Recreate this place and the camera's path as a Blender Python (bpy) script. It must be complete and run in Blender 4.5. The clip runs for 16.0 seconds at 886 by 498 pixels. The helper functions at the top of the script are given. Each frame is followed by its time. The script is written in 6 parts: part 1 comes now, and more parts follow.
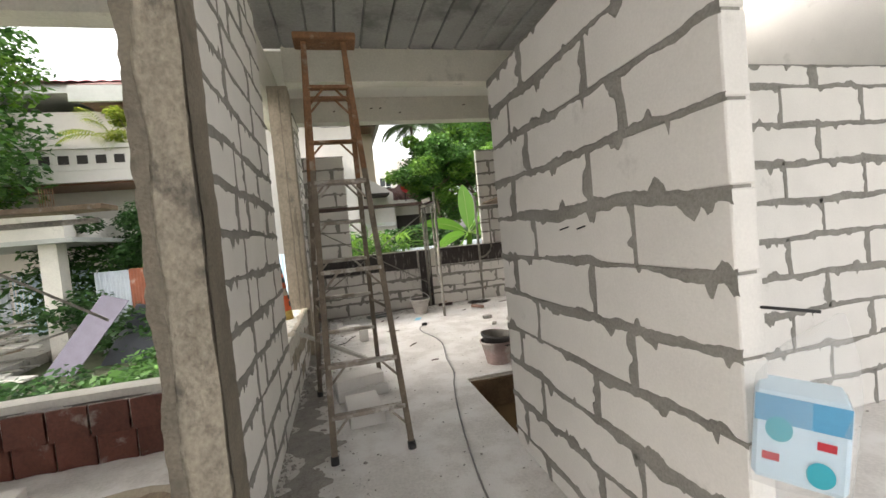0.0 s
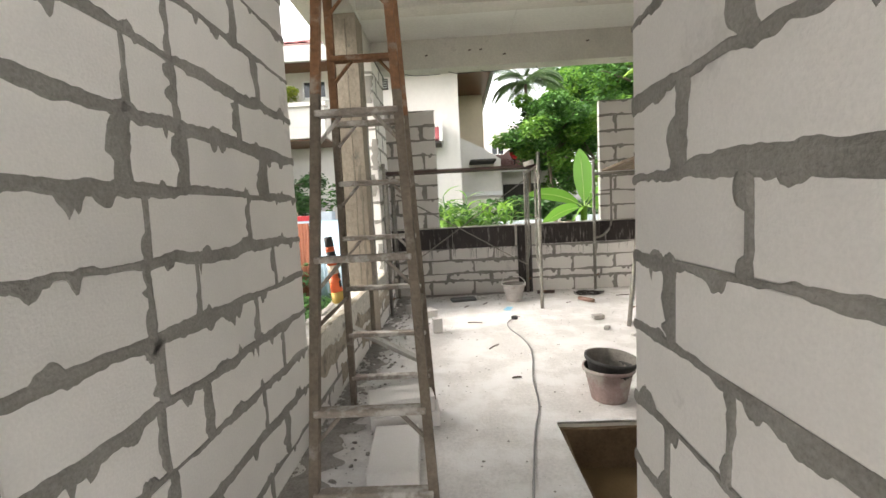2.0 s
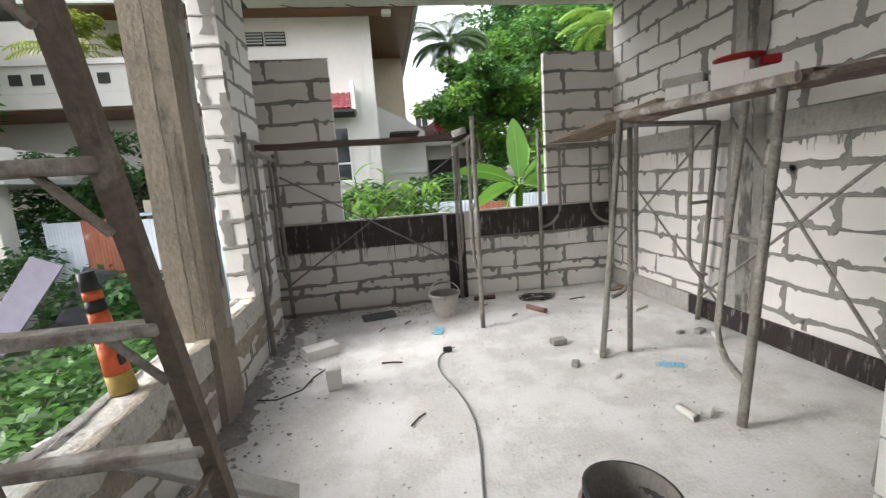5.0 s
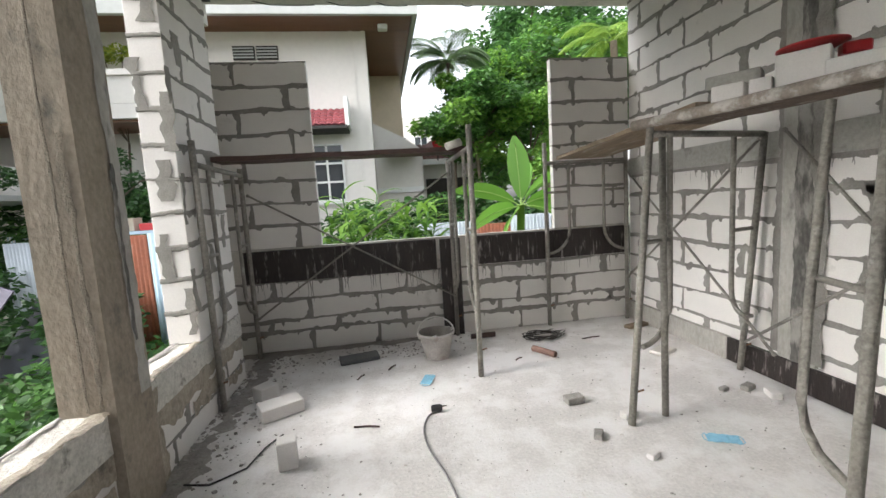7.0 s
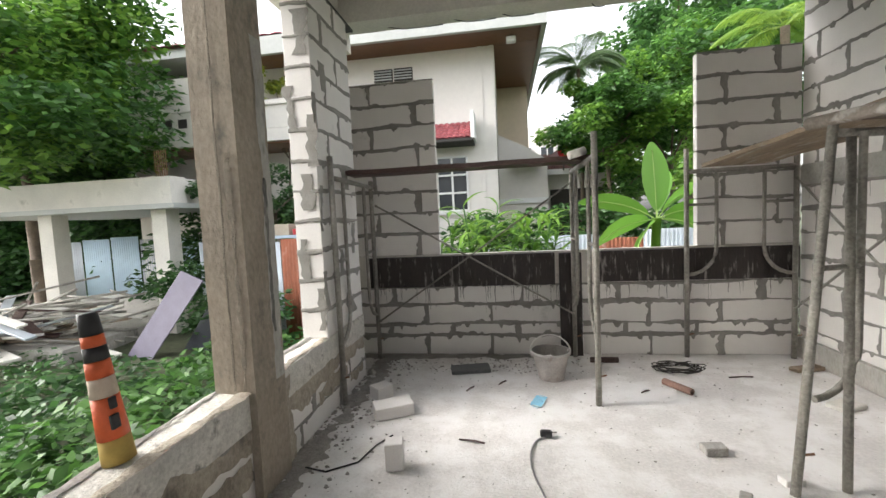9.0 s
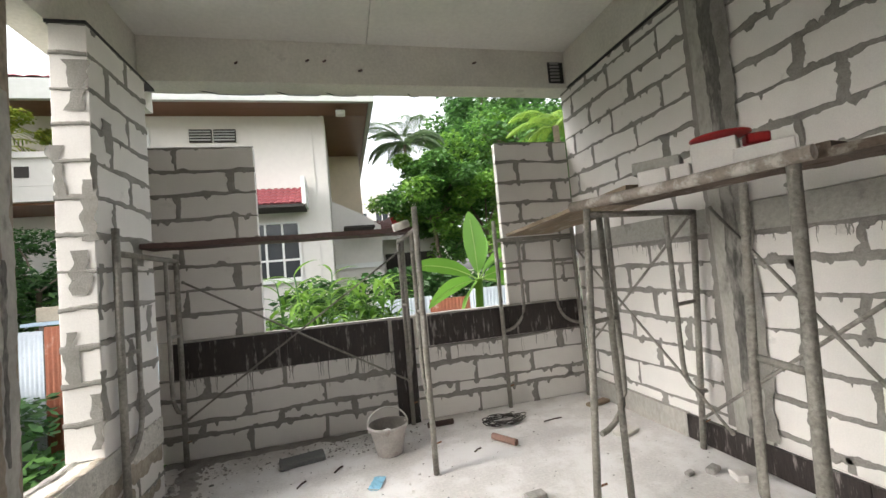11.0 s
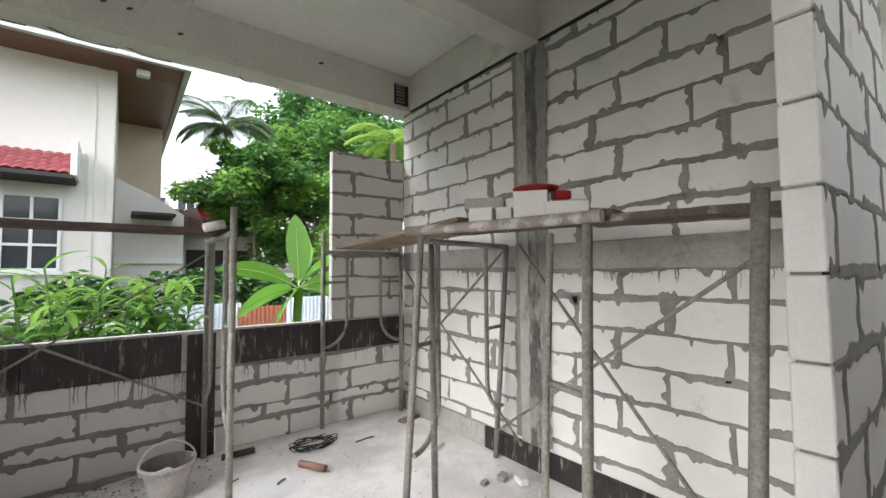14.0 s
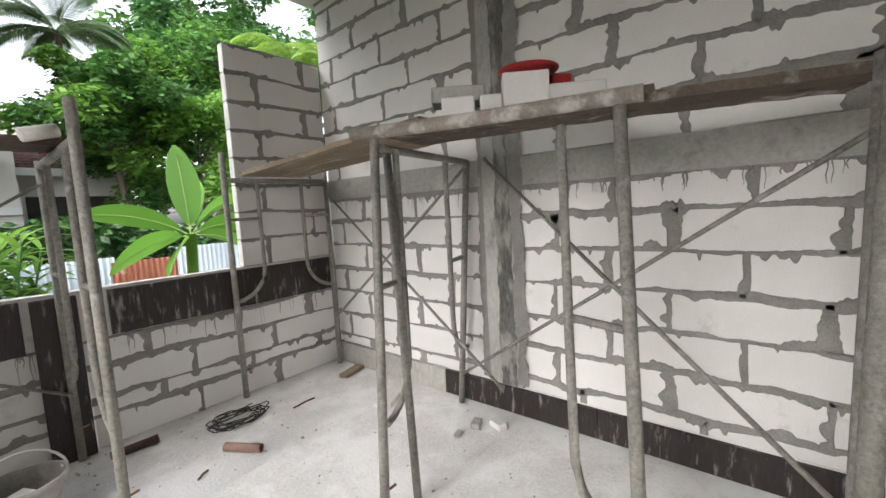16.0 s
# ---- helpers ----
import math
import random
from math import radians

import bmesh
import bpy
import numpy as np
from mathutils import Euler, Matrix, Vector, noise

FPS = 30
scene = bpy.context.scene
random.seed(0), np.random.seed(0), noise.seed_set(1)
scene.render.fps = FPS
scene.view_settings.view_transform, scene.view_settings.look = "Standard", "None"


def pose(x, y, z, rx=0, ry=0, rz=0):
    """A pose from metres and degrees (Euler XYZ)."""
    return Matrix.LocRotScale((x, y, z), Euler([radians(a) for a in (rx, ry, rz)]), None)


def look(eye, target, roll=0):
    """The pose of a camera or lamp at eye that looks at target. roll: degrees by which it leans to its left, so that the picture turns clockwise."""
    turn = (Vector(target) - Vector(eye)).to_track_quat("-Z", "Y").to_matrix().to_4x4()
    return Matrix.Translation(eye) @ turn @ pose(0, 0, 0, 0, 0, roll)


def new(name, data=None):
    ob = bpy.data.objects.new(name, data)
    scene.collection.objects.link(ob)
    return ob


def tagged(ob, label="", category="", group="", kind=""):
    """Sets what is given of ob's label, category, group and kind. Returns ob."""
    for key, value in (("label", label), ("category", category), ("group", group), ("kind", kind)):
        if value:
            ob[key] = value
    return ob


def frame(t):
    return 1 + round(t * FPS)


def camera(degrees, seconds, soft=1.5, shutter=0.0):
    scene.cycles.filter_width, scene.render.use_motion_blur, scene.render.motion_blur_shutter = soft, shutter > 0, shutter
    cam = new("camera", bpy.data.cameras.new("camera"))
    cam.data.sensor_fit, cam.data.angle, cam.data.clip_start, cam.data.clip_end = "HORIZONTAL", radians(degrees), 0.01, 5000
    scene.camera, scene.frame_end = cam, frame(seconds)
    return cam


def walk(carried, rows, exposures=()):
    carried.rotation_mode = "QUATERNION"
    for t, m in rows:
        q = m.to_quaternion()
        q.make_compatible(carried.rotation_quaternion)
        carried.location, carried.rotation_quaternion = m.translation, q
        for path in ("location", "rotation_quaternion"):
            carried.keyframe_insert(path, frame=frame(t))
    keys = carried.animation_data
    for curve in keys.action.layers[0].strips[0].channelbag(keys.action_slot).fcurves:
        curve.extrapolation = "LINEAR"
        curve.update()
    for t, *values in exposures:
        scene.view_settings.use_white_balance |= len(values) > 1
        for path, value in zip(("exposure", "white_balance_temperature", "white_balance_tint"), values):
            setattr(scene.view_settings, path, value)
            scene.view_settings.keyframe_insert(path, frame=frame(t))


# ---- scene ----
cam = camera(93.6, 16.0)
PATH = [
    (0, (0.456, 0.816, 1.258), (0.928, 2.758, 1.18), -5.4),
    (0.5, (0.699, 1.034, 1.266), (0.703, 3.033, 1.198), -3.6),
    (1, (0.739, 1.281, 1.257), (0.536, 3.269, 1.166), -2.3),
    (1.5, (0.743, 1.556, 1.268), (0.682, 3.551, 1.139), -2.6),
    (2, (0.849, 1.891, 1.242), (0.787, 3.882, 1.061), -2.9),
    (2.5, (0.895, 2.237, 1.261), (0.837, 4.223, 1.034), -2.2),
    (3, (0.829, 2.573, 1.303), (1.099, 4.536, 1.027), -2.6),
    (3.5, (0.913, 2.821, 1.284), (1.192, 4.779, 0.988), -3.2),
    (4, (0.93, 3.074, 1.318), (1.122, 5.032, 0.955), -3.7),
    (4.2, (0.942, 3.123, 1.338), (1.209, 5.073, 0.983), -4.2),
    (6.5, (1.25, 3.792, 1.346), (1.508, 5.757, 1.077), -3.5),
    (7, (1.21, 3.917, 1.344), (1.488, 5.885, 1.119), -3.5),
    (7.5, (1.273, 3.965, 1.366), (1.41, 5.954, 1.199), -3.7),
    (8, (1.283, 4.001, 1.357), (1.091, 5.985, 1.192), -3.4),
    (8.2, (1.246, 4.01, 1.347), (0.821, 5.956, 1.168), -2.7),
    (10.3, (1.345, 3.898, 1.352), (1.577, 5.885, 1.363), -4.0),
    (10.5, (1.357, 3.912, 1.365), (1.674, 5.886, 1.404), -4.5),
    (11, (1.342, 3.982, 1.406), (1.815, 5.923, 1.51), -5.1),
    (11.5, (1.322, 3.992, 1.424), (1.951, 5.884, 1.585), -4.4),
    (12, (1.35, 3.982, 1.436), (2.123, 5.815, 1.639), -3.2),
    (12.5, (1.363, 3.973, 1.437), (2.28, 5.736, 1.666), -2.0),
    (13, (1.345, 3.987, 1.44), (2.39, 5.677, 1.666), -1.0),
    (13.5, (1.329, 4.055, 1.471), (2.477, 5.683, 1.654), -0.5),
    (14, (1.325, 4.072, 1.476), (2.544, 5.654, 1.58), -0.4),
    (14.5, (1.323, 4.117, 1.409), (2.568, 5.682, 1.414), -1.0),
    (15, (1.435, 4.285, 1.409), (2.68, 5.848, 1.328), -1.9),
    (15.5, (1.494, 4.509, 1.362), (2.788, 6.027, 1.215), -2.4),
    (16, (1.497, 4.733, 1.373), (3.02, 6.013, 1.176), -3.2),
]
walk(cam, [(t, look(eye, target, roll)) for t, eye, target, roll in PATH],
     exposures=[(0, 1.45, 6900, 10), (0.8, 1.7, 6900, 10), (2.2, 1.85, 6800, 10), (3.6, 1.55, 6350, 10), (6.5, 1.38, 6350, 10), (10.5, 1.48, 6600, 10), (12, 1.55, 6600, 10), (13, 1.62, 6350, 10), (14.5, 1.52, 6250, 10), (16, 1.5, 6300, 10)])

# ---- world and light ----
world = bpy.data.worlds.new("sky")
scene.world = world
world.use_nodes = True
wn = world.node_tree
sky = wn.nodes.new("ShaderNodeTexSky")
sky.sky_type = "NISHITA"
sky.sun_disc = False
SUN_ELEV, SUN_AZ = 37.0, 262.0          # azimuth clockwise from +y
sky.sun_elevation, sky.sun_rotation = radians(SUN_ELEV), radians(SUN_AZ)
sky.dust_density = 4.0
sky.air_density = 1.0
wn.nodes["Background"].inputs["Strength"].default_value = 0.25
haze = wn.nodes.new("ShaderNodeHueSaturation")      # a hazy, nearly white sky
haze.inputs["Saturation"].default_value = 0.22
wn.links.new(sky.outputs[0], haze.inputs["Color"])
wn.links.new(haze.outputs[0], wn.nodes["Background"].inputs[0])
sun = new("sun", bpy.data.lights.new("sun", "SUN"))
sun.data.energy, sun.data.angle, sun.data.color = 1.1, radians(60), (1.0, 0.95, 0.89)
el, az = radians(SUN_ELEV), radians(SUN_AZ)
sun.matrix_world = look((math.sin(az) * math.cos(el) * 30, math.cos(az) * math.cos(el) * 30, math.sin(el) * 30), (0, 0, 0))


# ---- materials ----
def mat(name, base, rough=0.8, metal=0.0, tone=0.12, scale=6.0, fine=60.0, bump=0.15, stain=None, stain_at=0.55,
        stain_scale=2.0, vary=0.0, stretch=(1, 1, 1), spec=0.5):
    """A surface with broad and fine variation, stains and relief."""
    m = bpy.data.materials.new(name)
    m.use_nodes = True
    nt = m.node_tree
    n, l = nt.nodes, nt.links
    b = n["Principled BSDF"]
    b.inputs["Roughness"].default_value = rough
    b.inputs["Metallic"].default_value = metal
    b.inputs["Specular IOR Level"].default_value = spec
    geo = n.new("ShaderNodeNewGeometry")
    mp = n.new("ShaderNodeMapping")
    mp.inputs["Scale"].default_value = stretch
    l.new(geo.outputs["Position"], mp.inputs[0])

    def noise_node(sc, detail, rg=0.6):
        t = n.new("ShaderNodeTexNoise")
        t.inputs["Scale"].default_value, t.inputs["Detail"].default_value, t.inputs["Roughness"].default_value = sc, detail, rg
        l.new(mp.outputs[0], t.inputs["Vector"])
        return t.outputs["Fac"]

    broad, grain = noise_node(scale, 5), noise_node(fine, 4)
    add = n.new("ShaderNodeMath")
    add.operation = "ADD"
    l.new(broad, add.inputs[0])
    l.new(grain, add.inputs[1])
    ramp = n.new("ShaderNodeMapRange")
    ramp.inputs[1].default_value, ramp.inputs[2].default_value = 0.65, 1.35
    ramp.inputs[3].default_value, ramp.inputs[4].default_value = 1 - tone, 1 + tone
    l.new(add.outputs[0], ramp.inputs[0])
    val = ramp.outputs[0]
    if vary:
        info = n.new("ShaderNodeObjectInfo")
        r2 = n.new("ShaderNodeMapRange")
        r2.inputs[3].default_value, r2.inputs[4].default_value = 1 - vary, 1 + vary
        l.new(info.outputs["Random"], r2.inputs[0])
        mu = n.new("ShaderNodeMath")
        mu.operation = "MULTIPLY"
        l.new(val, mu.inputs[0])
        l.new(r2.outputs[0], mu.inputs[1])
        val = mu.outputs[0]
    mix = n.new("ShaderNodeMix")
    mix.data_type, mix.blend_type = "RGBA", "MULTIPLY"
    mix.inputs[0].default_value = 1.0
    mix.inputs[6].default_value = (*base, 1)
    l.new(val, mix.inputs[7])
    col = mix.outputs[2]
    if stain:
        st = noise_node(stain_scale, 7, 0.65)
        sr = n.new("ShaderNodeMapRange")
        sr.inputs[1].default_value, sr.inputs[2].default_value = stain_at, stain_at + 0.12
        l.new(st, sr.inputs[0])
        mx = n.new("ShaderNodeMix")
        mx.data_type = "RGBA"
        l.new(sr.outputs[0], mx.inputs[0])
        l.new(col, mx.inputs[6])
        mx.inputs[7].default_value = (*stain, 1)
        col = mx.outputs[2]
    l.new(col, b.inputs["Base Color"])
    if bump:
        bp = n.new("ShaderNodeBump")
        bp.inputs["Strength"].default_value = bump
        bp.inputs["Distance"].default_value = 0.01
        l.new(add.outputs[0], bp.inputs["Height"])
        l.new(bp.outputs[0], b.inputs["Normal"])
    return m


def leaf_mat(name, base, light, trans=0.35, rough=0.5):
    """Foliage, each leaf with its own tone, letting some light through."""
    m = bpy.data.materials.new(name)
    m.use_nodes = True
    n, l = m.node_tree.nodes, m.node_tree.links
    b = n["Principled BSDF"]
    geo = n.new("ShaderNodeNewGeometry")
    mx = n.new("ShaderNodeMix")
    mx.data_type = "RGBA"
    mx.inputs[6].default_value, mx.inputs[7].default_value = (*base, 1), (*light, 1)
    l.new(geo.outputs["Random Per Island"], mx.inputs[0])
    l.new(mx.outputs[2], b.inputs["Base Color"])
    b.inputs["Roughness"].default_value = rough
    tr = n.new("ShaderNodeBsdfTranslucent")
    l.new(mx.outputs[2], tr.inputs[0])
    ms = n.new("ShaderNodeMixShader")
    ms.inputs[0].default_value = trans
    l.new(b.outputs[0], ms.inputs[1])
    l.new(tr.outputs[0], ms.inputs[2])
    l.new(ms.outputs[0], n["Material Output"].inputs[0])
    return m


AAC = mat("aerated_block", (0.76, 0.735, 0.705), 0.9, tone=0.07, scale=4, fine=120, bump=0.2, vary=0.05, stain=(0.55, 0.53, 0.50), stain_at=0.63, stain_scale=3.5)
MORTAR = mat("mortar", (0.27, 0.258, 0.235), 0.95, tone=0.3, scale=7, fine=120, bump=0.5)
CONCRETE = mat("concrete", (0.68, 0.655, 0.60), 0.85, tone=0.14, scale=2.2, fine=40, bump=0.25, stain=(0.42, 0.40, 0.36), stain_at=0.61, stain_scale=2.2)
CONCRETE_COL = mat("column_concrete", (0.31, 0.265, 0.21), 0.92, tone=0.32, scale=3, fine=42, bump=0.6, stain=(0.15, 0.14, 0.12), stain_at=0.56, stain_scale=5, stretch=(1, 1, 0.7))
CONCRETE_DARK = mat("stained_concrete", (0.40, 0.385, 0.35), 0.9, tone=0.25, scale=4, fine=40, bump=0.7, stain=(0.13, 0.125, 0.115), stain_at=0.57, stain_scale=4, stretch=(1, 1, 0.5))
CONCRETE_ROUGH = mat("weathered_concrete", (0.37, 0.325, 0.26), 0.92, tone=0.42, scale=4, fine=55, bump=1.2, stain=(0.14, 0.125, 0.105), stain_at=0.56, stain_scale=6, stretch=(1, 1, 0.75))
BAND = mat("tie_band_concrete", (0.40, 0.39, 0.355), 0.9, tone=0.22, scale=4, fine=50, bump=0.5, stain=(0.25, 0.24, 0.215), stain_at=0.56, stain_scale=5)
COAT = mat("brown_mortar_coat", (0.215, 0.185, 0.145), 0.95, tone=0.3, scale=6, fine=80, bump=0.7, stain=(0.13, 0.115, 0.09), stain_at=0.58, stain_scale=5)
SILL = mat("worn_cement_sill", (0.62, 0.60, 0.55), 0.92, tone=0.3, scale=9, fine=70, bump=0.9, stain=(0.24, 0.225, 0.20), stain_at=0.565, stain_scale=9)
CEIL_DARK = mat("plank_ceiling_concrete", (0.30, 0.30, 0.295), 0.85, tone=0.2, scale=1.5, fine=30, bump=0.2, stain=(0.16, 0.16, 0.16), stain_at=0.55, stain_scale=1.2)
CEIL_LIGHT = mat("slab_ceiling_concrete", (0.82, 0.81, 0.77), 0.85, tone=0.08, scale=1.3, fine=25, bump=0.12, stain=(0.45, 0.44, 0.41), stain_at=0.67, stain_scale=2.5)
FLOOR = mat("screed_floor", (0.70, 0.675, 0.65), 0.88, tone=0.17, scale=2.6, fine=55, bump=0.5, stain=(0.80, 0.785, 0.77), stain_at=0.46, stain_scale=2.6)
FORM = mat("form_board", (0.024, 0.017, 0.015), 0.5, tone=0.6, scale=7, fine=40, bump=0.4, stain=(0.28, 0.26, 0.245), stain_at=0.565, stain_scale=11, stretch=(2.4, 2.4, 0.45))
SOIL = mat("soil", (0.16, 0.105, 0.06), 0.95, tone=0.35, scale=5, fine=50, bump=0.8)
GRASS_SOIL = mat("garden_soil", (0.075, 0.085, 0.045), 0.95, tone=0.4, scale=1.2, fine=14, bump=0.6)


# ---- builders ----
def part(name, bm, material, parent=None, label=""):
    """Links a bmesh as one mesh object, under parent if there is one."""
    me = bpy.data.meshes.new(name)
    bm.to_mesh(me)
    bm.free()
    me.materials.append(material)
    ob = new(name, me)
    ob.parent = parent
    if label:
        ob["label"] = label
    return ob


def pydata(name, verts, faces, material, parent=None, smooth=False):
    me = bpy.data.meshes.new(name)
    me.from_pydata(verts, [], faces)
    me.materials.append(material)
    if smooth:
        me.shade_smooth()
    ob = new(name, me)
    ob.parent = parent
    return ob


def box(bm, x0, x1, y0, y1, z0, z1, bevel=0.0):
    made = bmesh.ops.create_cube(bm, size=1.0)["verts"]
    for v in made:
        v.co = Vector(((x0 + x1) / 2 + v.co.x * (x1 - x0), (y0 + y1) / 2 + v.co.y * (y1 - y0), (z0 + z1) / 2 + v.co.z * (z1 - z0)))
    if bevel:
        edges = {e for v in made for e in v.link_edges}
        bmesh.ops.bevel(bm, geom=list(edges), offset=bevel, segments=1, affect="EDGES")
    return bm


def solid(name, x0, x1, y0, y1, z0, z1, material, parent=None, bevel=0.0, label=""):
    return part(name, box(bmesh.new(), x0, x1, y0, y1, z0, z1, bevel), material, parent, label)


def rough_solid(name, x0, x1, y0, y1, z0, z1, material, parent=None, amp=0.004, step=0.12, label=""):
    """A cast block with slightly uneven faces."""
    bm = box(bmesh.new(), x0, x1, y0, y1, z0, z1)
    for axis, (a, b) in enumerate(((x0, x1), (y0, y1), (z0, z1))):
        cuts = int((b - a) / step)
        for i in range(1, cuts):
            co, no = Vector((0, 0, 0)), Vector((0, 0, 0))
            co[axis], no[axis] = a + (b - a) * i / cuts, 1
            bmesh.ops.bisect_plane(bm, geom=bm.verts[:] + bm.edges[:] + bm.faces[:], plane_co=co, plane_no=no)
    for v in bm.verts:
        v.co += noise.noise_vector(v.co * 4.0) * amp
    return part(name, bm, material, parent, label)


def thing(name, label, category, group="", kind="", at=(0, 0, 0), rz=0.0):
    ob = new(name)
    ob.matrix_world = pose(*at, 0, 0, rz)
    ob.empty_display_size = 0.1
    return tagged(ob, label, category, group, kind)


def tube(bm, points, radius, sides=8, cap=True):
    """A round bar along a polyline."""
    pts = [Vector(p) for p in points]
    rings = []
    for i, p in enumerate(pts):
        d = (pts[min(i + 1, len(pts) - 1)] - pts[max(i - 1, 0)]).normalized()
        up = Vector((0, 0, 1)) if abs(d.z) < 0.9 else Vector((1, 0, 0))
        a = d.cross(up).normalized()
        b = d.cross(a)
        rings.append([bm.verts.new(p + (a * math.cos(k * math.tau / sides) + b * math.sin(k * math.tau / sides)) * radius) for k in range(sides)])
    for r, s in zip(rings, rings[1:]):
        for k in range(sides):
            f = bm.faces.new((r[k], r[(k + 1) % sides], s[(k + 1) % sides], s[k]))
            f.smooth = True
    if cap:
        bm.faces.new(rings[0])
        bm.faces.new(rings[-1][::-1])
    return bm


def tube_part(name, points, radius, material, parent=None, sides=8, label=""):
    bm = tube(bmesh.new(), points, radius, sides)
    bmesh.ops.recalc_face_normals(bm, faces=bm.faces[:])
    return part(name, bm, material, parent, label)


COURSE, BLOCK = 0.209, 0.61
brick_meshes = {}


def brick_mesh(length, height, depth):
    key = (round(length, 2), round(height, 3), round(depth, 3))
    if key not in brick_meshes:
        bm = box(bmesh.new(), 0, key[0], 0, key[2], 0, key[1], 0.004)
        me = bpy.data.meshes.new("brick")
        bm.to_mesh(me)
        bm.free()
        me.materials.append(AAC)
        brick_meshes[key] = me
    return brick_meshes[key]


def ribbon(verts, faces, pts):
    """pts: (low edge, high edge) pairs of (u, v); a low smear of mortar on the face w = 0."""
    start = len(verts)
    for (u0, v0), (u1, v1) in pts:
        for k, w in ((0, 0.0005), (0.25, -0.0035), (0.75, -0.0035), (1, 0.0005)):
            verts.append((u0 + (u1 - u0) * k, w, v0 + (v1 - v0) * k))
    for i in range(len(pts) - 1):
        for k in range(3):
            a = start + i * 4 + k
            faces.append((a, a + 4, a + 5, a + 1))


def smear(s, seed, wide):
    """Half widths (below, above) of a joint at s metres along it."""
    a = noise.noise(Vector((s * 2.3, seed * 7.1, 0.3)))
    b = noise.noise(Vector((s * 9.0, seed * 3.7, 5.3)))
    c = noise.noise(Vector((s * 38.0, seed * 1.9, 9.1)))
    d = noise.noise(Vector((s * 2.9, seed * 5.3, 14.2)))
    e = noise.noise(Vector((s * 21.0, seed * 4.4, 3.3)))
    f = noise.noise(Vector((s * 17.0, seed * 2.2, 8.8)))
    low = 0.006 + wide * (max(0.0, 0.42 + 1.15 * a + 0.45 * b + 0.38 * max(0.0, e) + 0.2 * c))
    high = 0.005 + wide * (max(0.0, 0.30 + 1.05 * d - 0.35 * b + 0.34 * max(0.0, f) + 0.2 * noise.noise(Vector((s * 41.0, seed, 2.2)))))
    return max(0.004, low), max(0.004, high)


